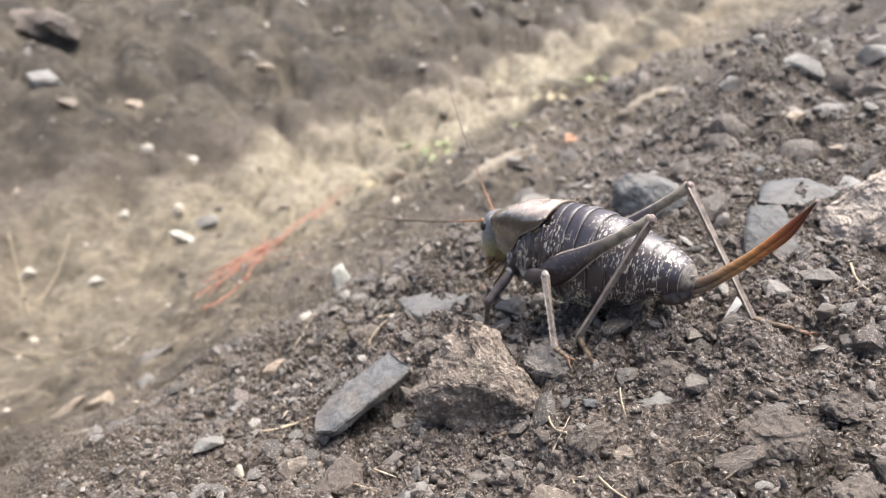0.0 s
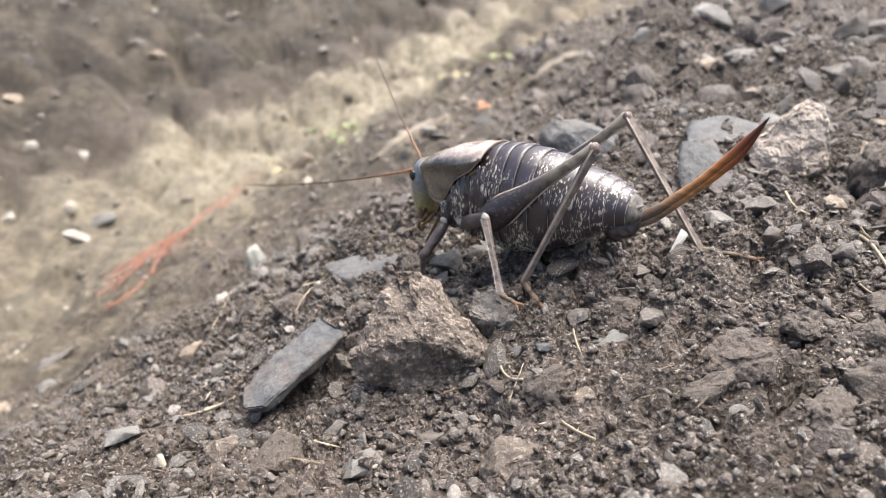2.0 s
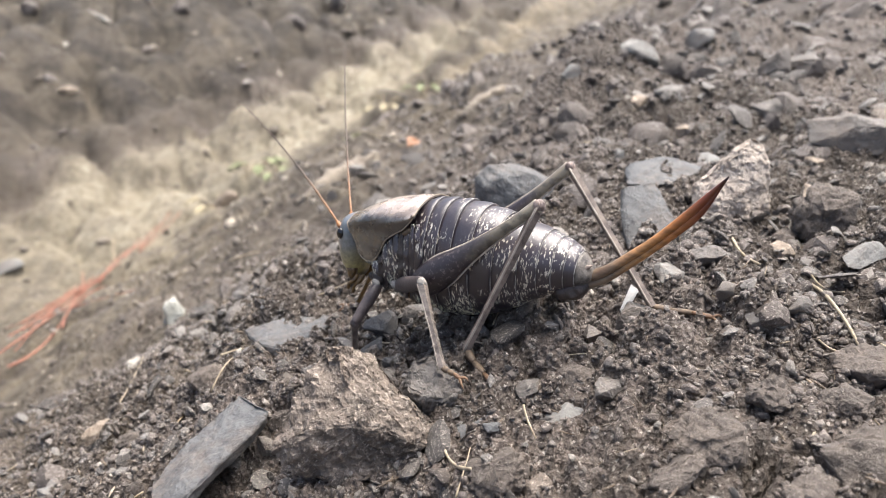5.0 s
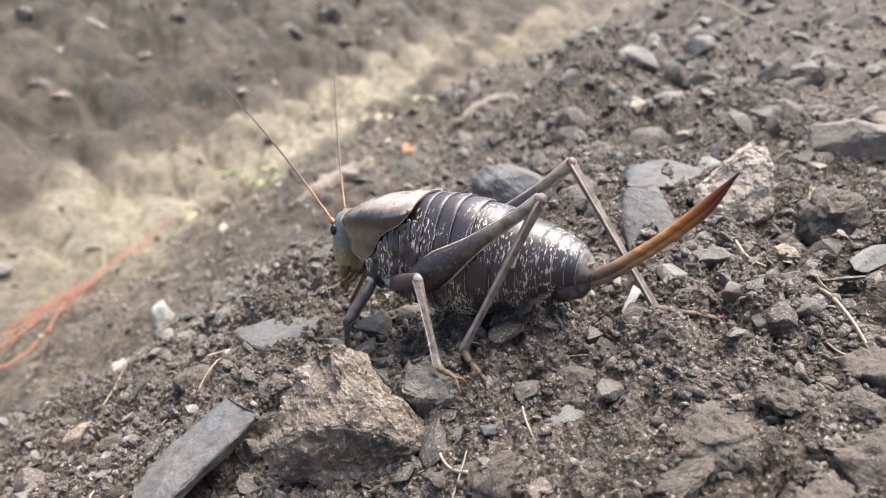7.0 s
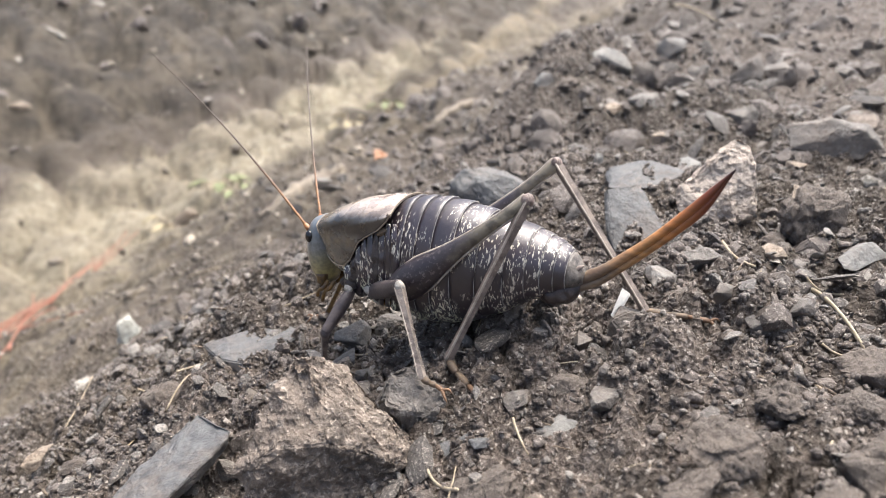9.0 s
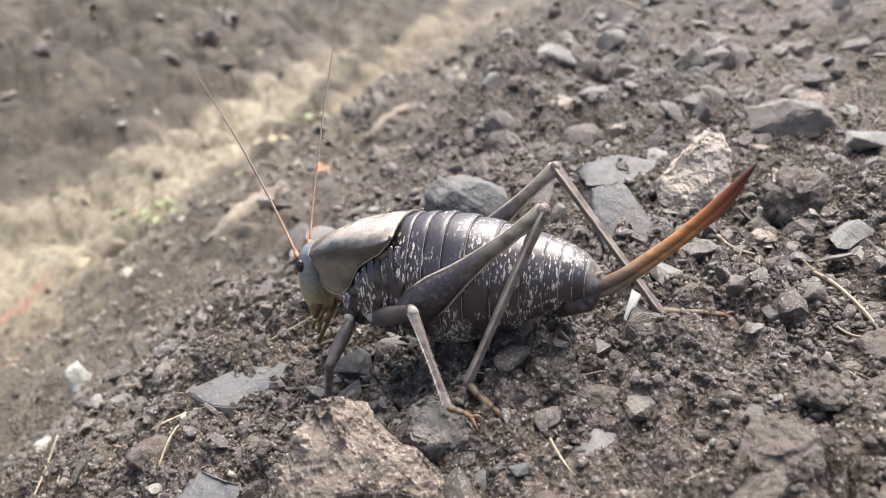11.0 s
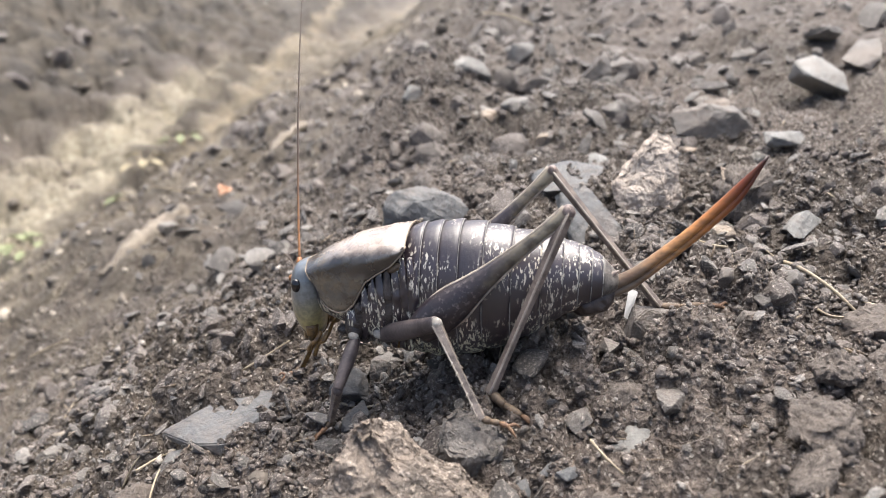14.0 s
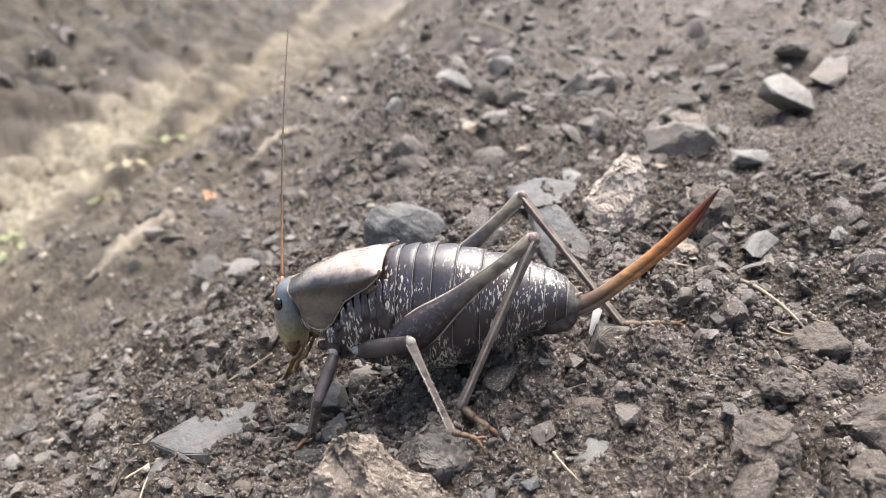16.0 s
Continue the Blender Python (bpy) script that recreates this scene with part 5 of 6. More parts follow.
stone("stone", (0.0631, 0.1074), (3.6, 3.2, 3.4), (0, 0, 0), 69, GREY, "small round dark grey pebble", sink=0.25, points=16, grain=0.02, cuts=2, square=0, group="stones on the bank")
stone("stone", (0.0664, 0.1071), (4.3, 3.6, 3.6), (0, 0, 0), 70, GREY, "small round dark grey pebble", sink=0.25, points=16, grain=0.02, cuts=2, square=0, group="stones on the bank")
stone("stone", (0.0691, 0.1131), (6.5, 5, 5), (0, 0, 0), 71, GREY, "dark grey pebble beside the cricket's foot", sink=0.25, points=12, grain=0.03, cuts=2, square=0.1, group="stones on the bank")
stone("stone", (0.0712, 0.1075), (5, 4.4, 4), (0, 0, 0), 72, GREY, "small dark grey pebble in the gravel", sink=0.3, points=13, grain=0.03, cuts=2, square=0.1, group="stones on the bank")
stone("stone", (0.0789, 0.1089), (6.5, 5, 5), (0, 0, 0), 73, GREY, "dark grey pebble in the gravel", sink=0.3, points=13, grain=0.03, cuts=2, square=0.1, group="stones on the bank")
stone("stone", (0.0442, 0.1231), (6.5, 5.4, 5.6), (0, 12, 30), 75, GREY, "angular brown-grey stone under the abdomen", sink=0.25, points=9, grain=0.03, cuts=2, square=0.3, group="stones on the bank")
stone("stone", (0.0383, 0.1237), (9, 6, 4), (0, -18, 10), 76, CLOD, "dark wedge-shaped clod under the abdomen", sink=0.25, points=11, grain=0.04, cuts=3, square=0.2, group="stones on the bank")
stone("stone", (0.0474, 0.1173), (4, 3.6, 4), (0, 0, 30), 77, GREY, "small dark chip of stone in soil", sink=0.3, points=10, grain=0.03, cuts=2, square=0.3, group="stones on the bank")
stone("stone", (0.0500, 0.1181), (3.4, 3, 3.6), (0, 0, 0), 78, CLOD, "small dark lump of soil under the abdomen", sink=0.3, points=12, grain=0.03, cuts=2, square=0.1, group="stones on the bank")
stone("stone", (0.0743, 0.1272), (12, 8, 6), (0, -10, 15), 79, GREY, "rough grey stone behind the far foot", sink=0.25, points=11, grain=0.05, cuts=3, square=0.2, group="stones on the bank")
stone("stone", (0.0655, 0.1256), (9, 7, 4), (4, 10, 20), 80, SLATE, "flat grey chip behind the far leg", sink=0.25, points=11, grain=0.03, cuts=3, square=0.4, group="stones on the bank")
stone("stone", (0.0775, 0.1178), (9, 8, 6), (0, 0, 10), 81, GREY, "grey stone beside a straw", sink=0.3, points=11, grain=0.04, cuts=3, square=0.2, group="stones on the bank")
stone("stone", (0.1031, 0.1212), (13, 7, 4), (0, 0, 5), 82, SLATE, "flat light grey stone in the gravel", sink=0.25, points=11, grain=0.03, cuts=3, square=0.4, group="stones on the bank")
stone("stone", (0.0941, 0.1324), (6, 5, 4.5), (0, 0, 0), 83, TAN, "small tan weathered stone", sink=0.25, points=13, grain=0.06, cuts=2, square=0.1, group="stones on the bank")
stone("stone", (0.0956, 0.1265), (6.5, 5, 4.5), (0, 0, 0), 84, GREY, "small dark grey stone among gravel", sink=0.3, points=12, grain=0.03, cuts=2, square=0.2, group="stones on the bank")
stone("stone", (0.0686, 0.1206), (6.5, 5, 5), (0, 0, 0), 85, GREY, "rough grey pebble behind the far foot", sink=0.3, points=12, grain=0.05, cuts=2, square=0.1, group="stones on the bank")
stone("stone", (0.0647, 0.1188), (5, 4, 3), (0, 0, 0), 86, CLOD, "small clod behind the far foot", sink=0.3, points=12, grain=0.05, cuts=2, square=0.1, group="stones on the bank")
stone("stone", (0.0367, 0.1024), (10, 7, 2.6), (4, 4, 10), 87, SLATE, "flat pale grey slate in the soil", sink=0.35, points=12, grain=0.02, cuts=3, square=0.4, group="stones on the bank")
stone("stone", (0.0400, 0.1073), (8.5, 6, 5.5), (0, 10, 20), 88, CLOD, "brown-grey stone half buried in soil", sink=0.35, points=11, grain=0.04, cuts=3, square=0.3, group="stones on the bank")
stone("stone", (0.0336, 0.1087), (5, 4, 3), (0, 0, 0), 89, GREY, "small brown-grey stone half buried", sink=0.35, points=11, grain=0.03, cuts=2, square=0.3, group="stones on the bank")
stone("stone", (0.0428, 0.1021), (5.6, 4.5, 3.4), (0, 0, 20), 90, GREY, "small grey stone half buried", sink=0.4, points=11, grain=0.03, cuts=2, square=0.4, group="stones on the bank")
stone("stone", (0.0240, 0.0952), (10, 8, 6), (0, 0, 15), 91, CLOD, "dark clod of soil near the brown rock", sink=0.35, points=15, grain=0.06, cuts=3, square=0.1, group="stones on the bank")
stone("stone", (0.0289, 0.0918), (5, 4, 4), (0, 0, 15), 92, BROWN, "small brown pebble near the brown rock", sink=0.3, points=14, grain=0.05, cuts=2, square=0.1, group="stones on the bank")
stone("stone", (0.0618, 0.0906), (8, 6, 5), (0, 0, 25), 93, CLOD, "flat crusted clod of soil", sink=0.4, points=15, grain=0.06, cuts=3, square=0.1, group="stones on the bank")
stone("stone", (0.0713, 0.0871), (9, 7, 5), (0, 0, 15), 94, CLOD, "dark clod at the edge of a furrow", sink=0.35, points=13, grain=0.05, cuts=3, square=0.1, group="stones on the bank")
stone("stone", (-0.0498, 0.1201), (9.5, 7.5, 5), (14, -12, 30), 95, SLATE, "blue-grey slate chip in the loose soil", sink=0.15, points=9, grain=0.02, cuts=3, square=0.4, group="stones on the bank")
stone("stone", (-0.0545, 0.1534), (8, 5, 3.5), (10, 20, -20), 96, SLATE, "wedge-shaped grey slate chip", sink=0.2, points=9, grain=0.02, cuts=3, square=0.4, group="stones on the bank")
stone("stone", (-0.0479, 0.1295), (8, 6, 3), (0, -14, 10), 97, GREY, "flat grey stone in the loose soil", sink=0.25, points=10, grain=0.03, cuts=3, square=0.4, group="stones on the bank")
stone("stone", (-0.0409, 0.1282), (5, 4.5, 3.6), (0, 0, 0), 98, GREY, "small grey stone in the loose soil", sink=0.3, points=10, grain=0.03, cuts=2, square=0.3, group="stones on the bank")
stone("stone", (-0.0356, 0.1183), (5.5, 4, 3), (0, 0, 0), 99, GREY, "small flat grey stone in loose soil", sink=0.3, points=10, grain=0.03, cuts=2, square=0.3, group="stones on the bank")
stone("stone", (-0.0185, 0.0991), (11, 10, 9), (0, 10, 40), 100, CLOD, "brown angular stone in the loose soil", sink=0.25, points=10, grain=0.02, cuts=3, square=0.4, group="stones on the bank")
stone("stone", (0.0064, 0.0967), (8.5, 6, 4.2), (0, 0, 0), 101, GREY, "dark worn pebble near the brown rock", sink=0.25, points=13, grain=0.02, cuts=3, square=0.1, group="stones on the bank")
stone("stone", (-0.0093, 0.1039), (7, 3.5, 3), (0, -20, 20), 102, GREY, "slim dark chip below the slate", sink=0.25, points=10, grain=0.02, cuts=2, square=0.3, group="stones on the bank")
stone("stone", (0.0167, 0.0852), (13, 10, 8), (0, 0, 20), 103, BROWN, "pale brown clod near the brown rock", sink=0.35, points=14, grain=0.05, cuts=3, square=0.1, group="stones on the bank")
stone("stone", (-0.0047, 0.0939), (9, 7, 3), (5, 0, 10), 104, SLATE, "flat grey slate in the loose soil", sink=0.3, points=11, grain=0.02, cuts=3, square=0.4, group="stones on the bank")
stone("stone", (-0.0273, 0.1033), (7, 5, 4), (0, 0, 10), 105, BROWN, "reddish-brown crumbly clod of soil", sink=0.3, points=15, grain=0.07, cuts=2, square=0.1, group="stones on the bank")
stone("stone", (-0.0433, 0.2773), (14, 11, 14), (0, 0, 10), 106, WHITE, "jagged white stone on the slope", sink=0.2, points=9, grain=0.09, cuts=2, square=0.1, group="stones on the bank")
stone("stone", (-0.0444, 0.2065), (6.5, 5.5, 6), (0, 0, 20), 107, PALE, "pale crusted stone on the slope", sink=0.25, points=11, grain=0.08, cuts=2, square=0.1, group="stones on the bank")
stone("stone", (-0.0450, 0.1639), (9, 6, 5), (0, 0, 20), 108, TAN, "tan stone in the loose soil of the slope", sink=0.3, points=12, grain=0.03, cuts=3, square=0.2, group="stones on the bank")
stone("stone", (-0.1568, 0.3321), (25, 13, 8), (0, -6, 20), 109, GREY, "flat brown-grey stone low on the slope", sink=0.3, points=12, grain=0.03, cuts=1, square=0.2, group="stones on the bank")
stone("stone", (-0.1345, 0.2718), (13, 10, 9), (0, 0, 20), 110, SLATE, "blue-grey stone low on the slope", sink=0.3, points=12, grain=0.03, cuts=1, square=0.2, group="stones on the bank")
stone("stone", (-0.1744, 0.2753), (24, 8, 5), (0, -14, 25), 111, TAN, "long pale splinter of stone", sink=0.2, points=12, grain=0.04, cuts=1, square=0.2, group="stones on the bank")
stone("stone", (-0.1532, 0.2658), (20, 12, 8), (0, -10, 10), 112, TAN, "pale tan stone with an orange side", sink=0.2, points=12, grain=0.05, cuts=1, square=0.2, group="stones on the bank")
stone("stone", (-0.0172, 0.1525), (7, 5, 4), (0, 14, 20), 113, CLOD, "dark angular clod above the slate", sink=0.3, points=11, grain=0.03, cuts=2, square=0.3, group="stones on the bank")
stone("stone", (-0.0362, 0.1525), (6, 4.5, 4), (0, 0, 0), 114, CLOD, "small dark stone on the slope", sink=0.3, points=11, grain=0.03, cuts=2, square=0.3, group="stones on the bank")
stone("stone", (-0.4281, 0.7877), (40, 30, 28), (0, 0, 20), 115, SLATE, "blue-grey stone on the far bank", sink=0.3, points=12, grain=0.03, cuts=1, square=0.2, group="stones on the far bank")
stone("stone", (-0.3874, 0.7977), (24, 18, 14), (0, 0, 20), 116, SLATE, "small blue-grey stone on the far bank", sink=0.3, points=12, grain=0.03, cuts=1, square=0.2, group="stones on the far bank")
stone("stone", (-0.3172, 0.7574), (30, 18, 12), (0, 0, 0), 117, PALE, "pale flat stone on the far bank", sink=0.3, points=13, grain=0.03, cuts=1, square=0.2, group="stones on the far bank")
stone("stone", (-0.2366, 0.6027), (46, 16, 12), (0, 10, -35), 118, PALE, "long white splinter of stone in the rut", sink=0.15, points=11, grain=0.02, cuts=1, square=0.3, group="stones in the rut")
stone("stone", (-0.2216, 0.6330), (26, 20, 16), (0, 0, 0), 119, SLATE, "greenish-grey stone in the rut", sink=0.3, points=12, grain=0.03, cuts=1, square=0.1, group="stones in the rut")
stone("stone", (-0.1042, 0.8909), (24, 14, 14), (0, 0, -30), 120, PALE, "pale stone at the edge of the silt", sink=0.3, points=11, grain=0.03, cuts=1, square=0.2, group="stones in the rut")
stone("stone", (-0.3941, 0.7591), (26, 18, 14), (0, 0, 10), 121, BROWN, "brown stone on the far bank", sink=0.3, points=12, grain=0.03, cuts=1, square=0.2, group="stones on the far bank")
stone("stone", (-0.3531, 0.8224), (26, 16, 10), (0, 0, 0), 122, TAN, "brownish stone on the far bank", sink=0.3, points=12, grain=0.03, cuts=1, square=0.2, group="stones on the far bank")
stone("stone", (-0.2312, 0.9491), (30, 16, 10), (0, 0, 0), 123, TAN, "light flat stone on the far bank", sink=0.3, points=12, grain=0.03, cuts=1, square=0.2, group="stones on the far bank")
stone("stone", (-0.2438, 1.0616), (16, 14, 12), (0, 0, 0), 124, PALE, "white pebble on the far bank", sink=0.3, points=12, grain=0.03, cuts=1, square=0.1, group="stones on the far bank")
stone("stone", (-0.2100, 1.1112), (34, 16, 12), (0, 10, -20), 125, PALE, "pale long stone on the far bank", sink=0.3, points=12, grain=0.03, cuts=1, square=0.1, group="stones on the far bank")
stone("stone", (-0.4915, 0.8233), (24, 20, 18), (0, 0, 0), 126, PALE, "white pebble on the far bank", sink=0.3, points=12, grain=0.03, cuts=1, square=0.1, group="stones on the far bank")
stone("stone", (-0.3667, 0.5676), (22, 16, 12), (0, 0, 0), 127, PALE, "pale pebble in the rut", sink=0.3, points=12, grain=0.03, cuts=1, square=0.1, group="stones in the rut")
stone("stone", (-0.2921, 0.5434), (20, 14, 8), (0, 0, 0), 128, PALE, "pale flat pebble in the rut", sink=0.3, points=12, grain=0.03, cuts=1, square=0.1, group="stones in the rut")
stone("stone", (-0.3133, 0.6603), (20, 16, 14), (0, 0, 0), 129, PALE, "pale pebble in the silt", sink=0.3, points=12, grain=0.03, cuts=1, square=0.1, group="stones in the rut")
stone("stone", (-0.2692, 0.7448), (18, 14, 12), (0, 0, 0), 130, PALE, "pale pebble at the edge of the silt", sink=0.3, points=12, grain=0.03, cuts=1, square=0.1, group="stones in the rut")
stone("stone", (-0.5143, 0.9350), (90, 40, 26), (0, 0, -30), 131, CLOD, "dark broken clod on the far bank", sink=0.25, points=14, grain=0.06, cuts=1, square=0.2, group="stones on the far bank")
stone("stone", (-0.4629, 0.9138), (80, 40, 30), (0, 0, -25), 132, CLOD, "dark broken clod on the far bank", sink=0.25, points=14, grain=0.06, cuts=1, square=0.2, group="stones on the far bank")
stone("stone", (-0.0469, 0.6801), (30, 22, 26), (0, 0, 0), 133, TAN, "pale hollow crusted lump in the rut", sink=0.3, points=14, grain=0.08, cuts=1, square=0.1, group="stones in the rut")
stone("stone", (0.0232, 0.1452), (9.5, 7, 5), (0, -6, 10), 134, GREY, "flat grey stone propped beneath the cricket", sink=0, points=10, grain=0.03, cuts=3, square=0.3, group="stones on the bank")


def straw(name, a, b, r, bow, material, label):
    """A dry stem lying on the ground from a to b, r mm thick, bowed and a little uneven."""
    n = 7
    rnd = random.Random(label + str(a))
    a, b = Vector((*a, 0)), Vector((*b, 0))
    side = (b - a).cross(Vector((0, 0, 1))).normalized()
    pts, rad = [], []
    for i in range(n):
        t = i / (n - 1)
        p = a.lerp(b, t) + side * (0.0004 * bow * (math.sin(math.pi * t) * 0.8 + rnd.uniform(-0.08, 0.08)))
        q = p + side * 0.0003
        z = max(float(ground(p.x, p.y)), float(ground(q.x, q.y))) + r * 0.0004
        pts.append((p.x * 1000, p.y * 1000, z * 1000))
        rad.append(0.72 * r * (0.8 + 0.4 * rnd.random()) * (1 - 0.35 * t))
    # a stem is stiff: even out its heights, and lift it clear of the lumps
    zs = np.array([p[2] for p in pts])
    line = np.polyval(np.polyfit(np.arange(n), zs, 2), np.arange(n))
    line += 0.9 * max(0, float((zs - line).max()))
    pts = [(p[0], p[1], z) for p, z in zip(pts, line)]
    bm = bmesh.new()
    tube(bm, pts, rad, 7, 2, 0.7)
    return tagged(part(name, bm, material), label, "needle" if name == "needle" else "straw", "fallen needles" if name == "needle" else "dry straws on the ground")


def blade_leaf(name, place, size, turn, material, label, curl=0.3):
    """A small curled leaf with a midrib, size in mm."""
    bm = bmesh.new()
    rows = []
    for i in range(9):
        t = i / 8
        w = size[1] * math.sin(math.pi * min(1, 0.06 + t * 0.94)) ** 0.8 * (1 - 0.25 * t)
        rows.append([Vector(((t - 0.5) * size[0], w * k / 6, curl * size[1] * (k / 3) ** 2 + 0.12 * size[0] * math.sin(2.5 * t))) * 0.001 for k in range(-3, 4)])
    rings_mesh(bm, rows, closed=False, caps=False)
    ob = part(name, bm, material)
    mod = ob.modifiers.new("thick", "SOLIDIFY")
    mod.thickness = 0.0003
    x, y = place
    ob.matrix_world = pose(x, y, float(ground(x, y)) + 0.0004 * size[1], *turn)
    return tagged(ob, label, "leaf")

# ---- straws, needles, leaves ----
straw("straw", (0.0853, 0.1362), (0.0818, 0.1225), 0.5, 1, STRAW, "thin pale straw lying on the gravel")
straw("straw", (0.0901, 0.1190), (0.0850, 0.0985), 0.6, 1.5, STRAW, "long pale straw lying across the gravel")
straw("straw", (0.0185, 0.1048), (0.0204, 0.0954), 0.5, 1, STRAW, "split yellow straw near the brown rock")
straw("straw", (0.0179, 0.0938), (0.0219, 0.1009), 0.3, 0.8, STRAW, "thin dry stem near the brown rock")
straw("straw", (0.0310, 0.1044), (0.0309, 0.0984), 0.35, 0.8, STRAW, "short white straw in the soil")
straw("straw", (-0.0360, 0.1258), (-0.0291, 0.1265), 0.45, 1, STRAW, "dry tan straw on the soil")
straw("straw", (-0.0186, 0.1634), (-0.0119, 0.1622), 0.25, 0.8, STRAW, "fine pale stem by the thin slate")
straw("straw", (-0.0391, 0.1243), (-0.0298, 0.1266), 0.6, 1, STRAW, "tan split straw in the loose soil")
straw("straw", (-0.0459, 0.1739), (-0.0392, 0.1926), 0.3, 0.8, STRAW, "fine dry stem on the slope")
straw("straw", (0.0243, 0.0870), (0.0266, 0.0796), 0.45, 0.8, STRAW, "broken straw in the loose soil")
straw("straw", (-0.0180, 0.1454), (-0.0119, 0.1562), 0.3, 0.8, STRAW, "short dry stem by the slate")
straw("straw", (-0.0225, 0.2205), (-0.0130, 0.2549), 0.3, 2.5, STRAW, "curved fine dry stem on the slope")
straw("straw", (-0.0254, 0.3215), (-0.0122, 0.3175), 0.5, 1, STRAW, "brown dry stem on the slope")
straw("straw", (-0.0167, 0.1569), (-0.0104, 0.1592), 0.35, 1, STRAW, "pale stem beside the thin slate")
straw("straw", (0.0512, 0.4516), (0.0675, 0.3993), 0.7, 1.5, STRAW, "pale twig lying on the slope")
straw("straw", (0.3091, 0.5380), (0.2361, 0.3540), 0.9, 2, STRAW, "long dry stalk far up the slope")
straw("straw", (0.0047, 0.1647), (0.0133, 0.1627), 0.3, 1, STRAW, "fine stem under the cricket's head")
straw("straw", (0.0140, 0.1437), (0.0167, 0.1355), 0.35, 0.8, STRAW, "short pale stem behind the brown rock")
straw("straw", (0.0328, 0.1261), (0.0383, 0.1306), 0.25, 0.6, STRAW, "fine stem beneath the abdomen")
straw("straw", (0.0921, 0.1211), (0.0926, 0.1134), 0.3, 0.8, STRAW, "pale stem in the gravel")
straw("straw", (0.0804, 0.1039), (0.0834, 0.0982), 0.3, 1, STRAW, "pale stem on the soil")
straw("needle", (-0.1467, 0.3750), (-0.1104, 0.6662), 0.806, 4, RED_TWIG, "long red-brown pine needle on the slope")
straw("needle", (-0.1444, 0.3913), (-0.1457, 0.6038), 0.682, 4, RED_TWIG, "red-brown pine needle on the slope")
straw("needle", (-0.1526, 0.4427), (-0.1527, 0.5662), 0.62, 3, RED_TWIG, "red-brown pine needle on the slope")
straw("needle", (-0.1422, 0.4427), (-0.1192, 0.6335), 0.62, 3, RED_TWIG, "red-brown pine needle on the slope")
straw("needle", (-0.1910, 0.5050), (-0.1502, 0.4695), 0.558, 2, RED_TWIG, "short red-brown pine needle on the slope")
straw("straw", (-0.1416, 0.5961), (-0.1479, 0.6654), 1.2, 3, STRAW, "pale upright dry stalk in the rut")
straw("straw", (-0.3412, 0.5320), (-0.3355, 0.5971), 1, 3, STRAW, "dry grass stalk in the rut")
straw("straw", (-0.3883, 0.5938), (-0.3267, 0.4981), 1, 3, STRAW, "dry grass stalk in the rut")
straw("straw", (-0.3228, 0.4450), (-0.1881, 0.3533), 1, 2, STRAW, "long pale stalk low on the slope")
straw("straw", (-0.0299, 0.7515), (-0.0254, 0.8107), 2, 3, STRAW, "curled dry stalk beside a small plant")
straw("straw", (-0.0089, 0.7907), (0.0036, 0.7492), 2, 3, STRAW, "curled dry stalk beside a small plant")
straw("needle", (-0.1529, 0.4798), (-0.0908, 0.7061), 0.992, 5, RED_TWIG, "long red-brown pine needle on the slope")
straw("needle", (-0.1600, 0.4300), (-0.1300, 0.5600), 0.93, -4, RED_TWIG, "red-brown pine needle on the slope")
straw("needle", (-0.1480, 0.4500), (-0.0850, 0.4250), 0.558, 3, RED_TWIG, "red-brown pine needle on the slope")
straw("needle", (-0.1750, 0.4900), (-0.1250, 0.6100), 0.93, 6, RED_TWIG, "red-brown pine needle on the slope")
straw("needle", (-0.1650, 0.4650), (-0.1700, 0.6100), 0.744, -5, RED_TWIG, "red-brown pine needle on the slope")
for _a, _b, _bow in (((-0.1410, 0.3695), (-0.1241, 0.4300), 1), ((-0.1250, 0.4100), (-0.1340, 0.4800), -1), ((-0.1340, 0.4700), (-0.1323, 0.5424), 1), ((-0.1280, 0.4400), (-0.1420, 0.5300), 2), ((-0.1323, 0.5300), (-0.1205, 0.6401), 1), ((-0.1205, 0.6250), (-0.1030, 0.7100), 1), ((-0.1667, 0.6225), (-0.1400, 0.5200), 2)):
    straw("needle", _a, _b, 1.15, _bow, RED_TWIG, "red-brown pine needle on the slope")
blade_leaf("leaf", (0.068, 0.382), (12, 8, 1), (25, 10, 60), DEAD_LEAF, "curled orange-brown dead leaf on the slope")
stone("flake", (0.0557, 0.1212), (3.1, 1.1, 5.8), (-35, 18, -30), 905, PALE_LEAF, "small white flake standing in the soil", "flake", points=8, grain=0.0, cuts=1, z=0.0778)


def build_root(points, radii, label):
    """A bleached, knotty piece of root lying on the slope."""
    rnd = random.Random(label)
    bm = bmesh.new()
    pts = [(x * 1000, y * 1000, float(ground_form(x, y)) * 1000 + r * 0.5) for (x, y), r in zip(points, radii)]
    tube(bm, pts, radii, 14, 8, 0.75)
    off = Vector((rnd.uniform(0, 9), 0, 0))
    bm.normal_update()
    for v in bm.verts:
        v.co += v.normal * 0.0024 * (noise.noise(v.co * 160 + off) + 0.6 * noise.noise(v.co * 420 + off))
    return tagged(part("root", bm, WOOD), label, "root")


build_root([(0.008, 0.352), (0.022, 0.361), (0.034, 0.371), (0.045, 0.379), (0.052, 0.384)], [3.0, 6.0, 6.0, 5.0, 2.5], "bleached knotty piece of root on the slope")
build_root([(0.100, 0.411), (0.117, 0.423), (0.130, 0.433), (0.140, 0.440)], [1.5, 3.0, 2.8, 1.4], "pale crusted stick half buried in the slope")


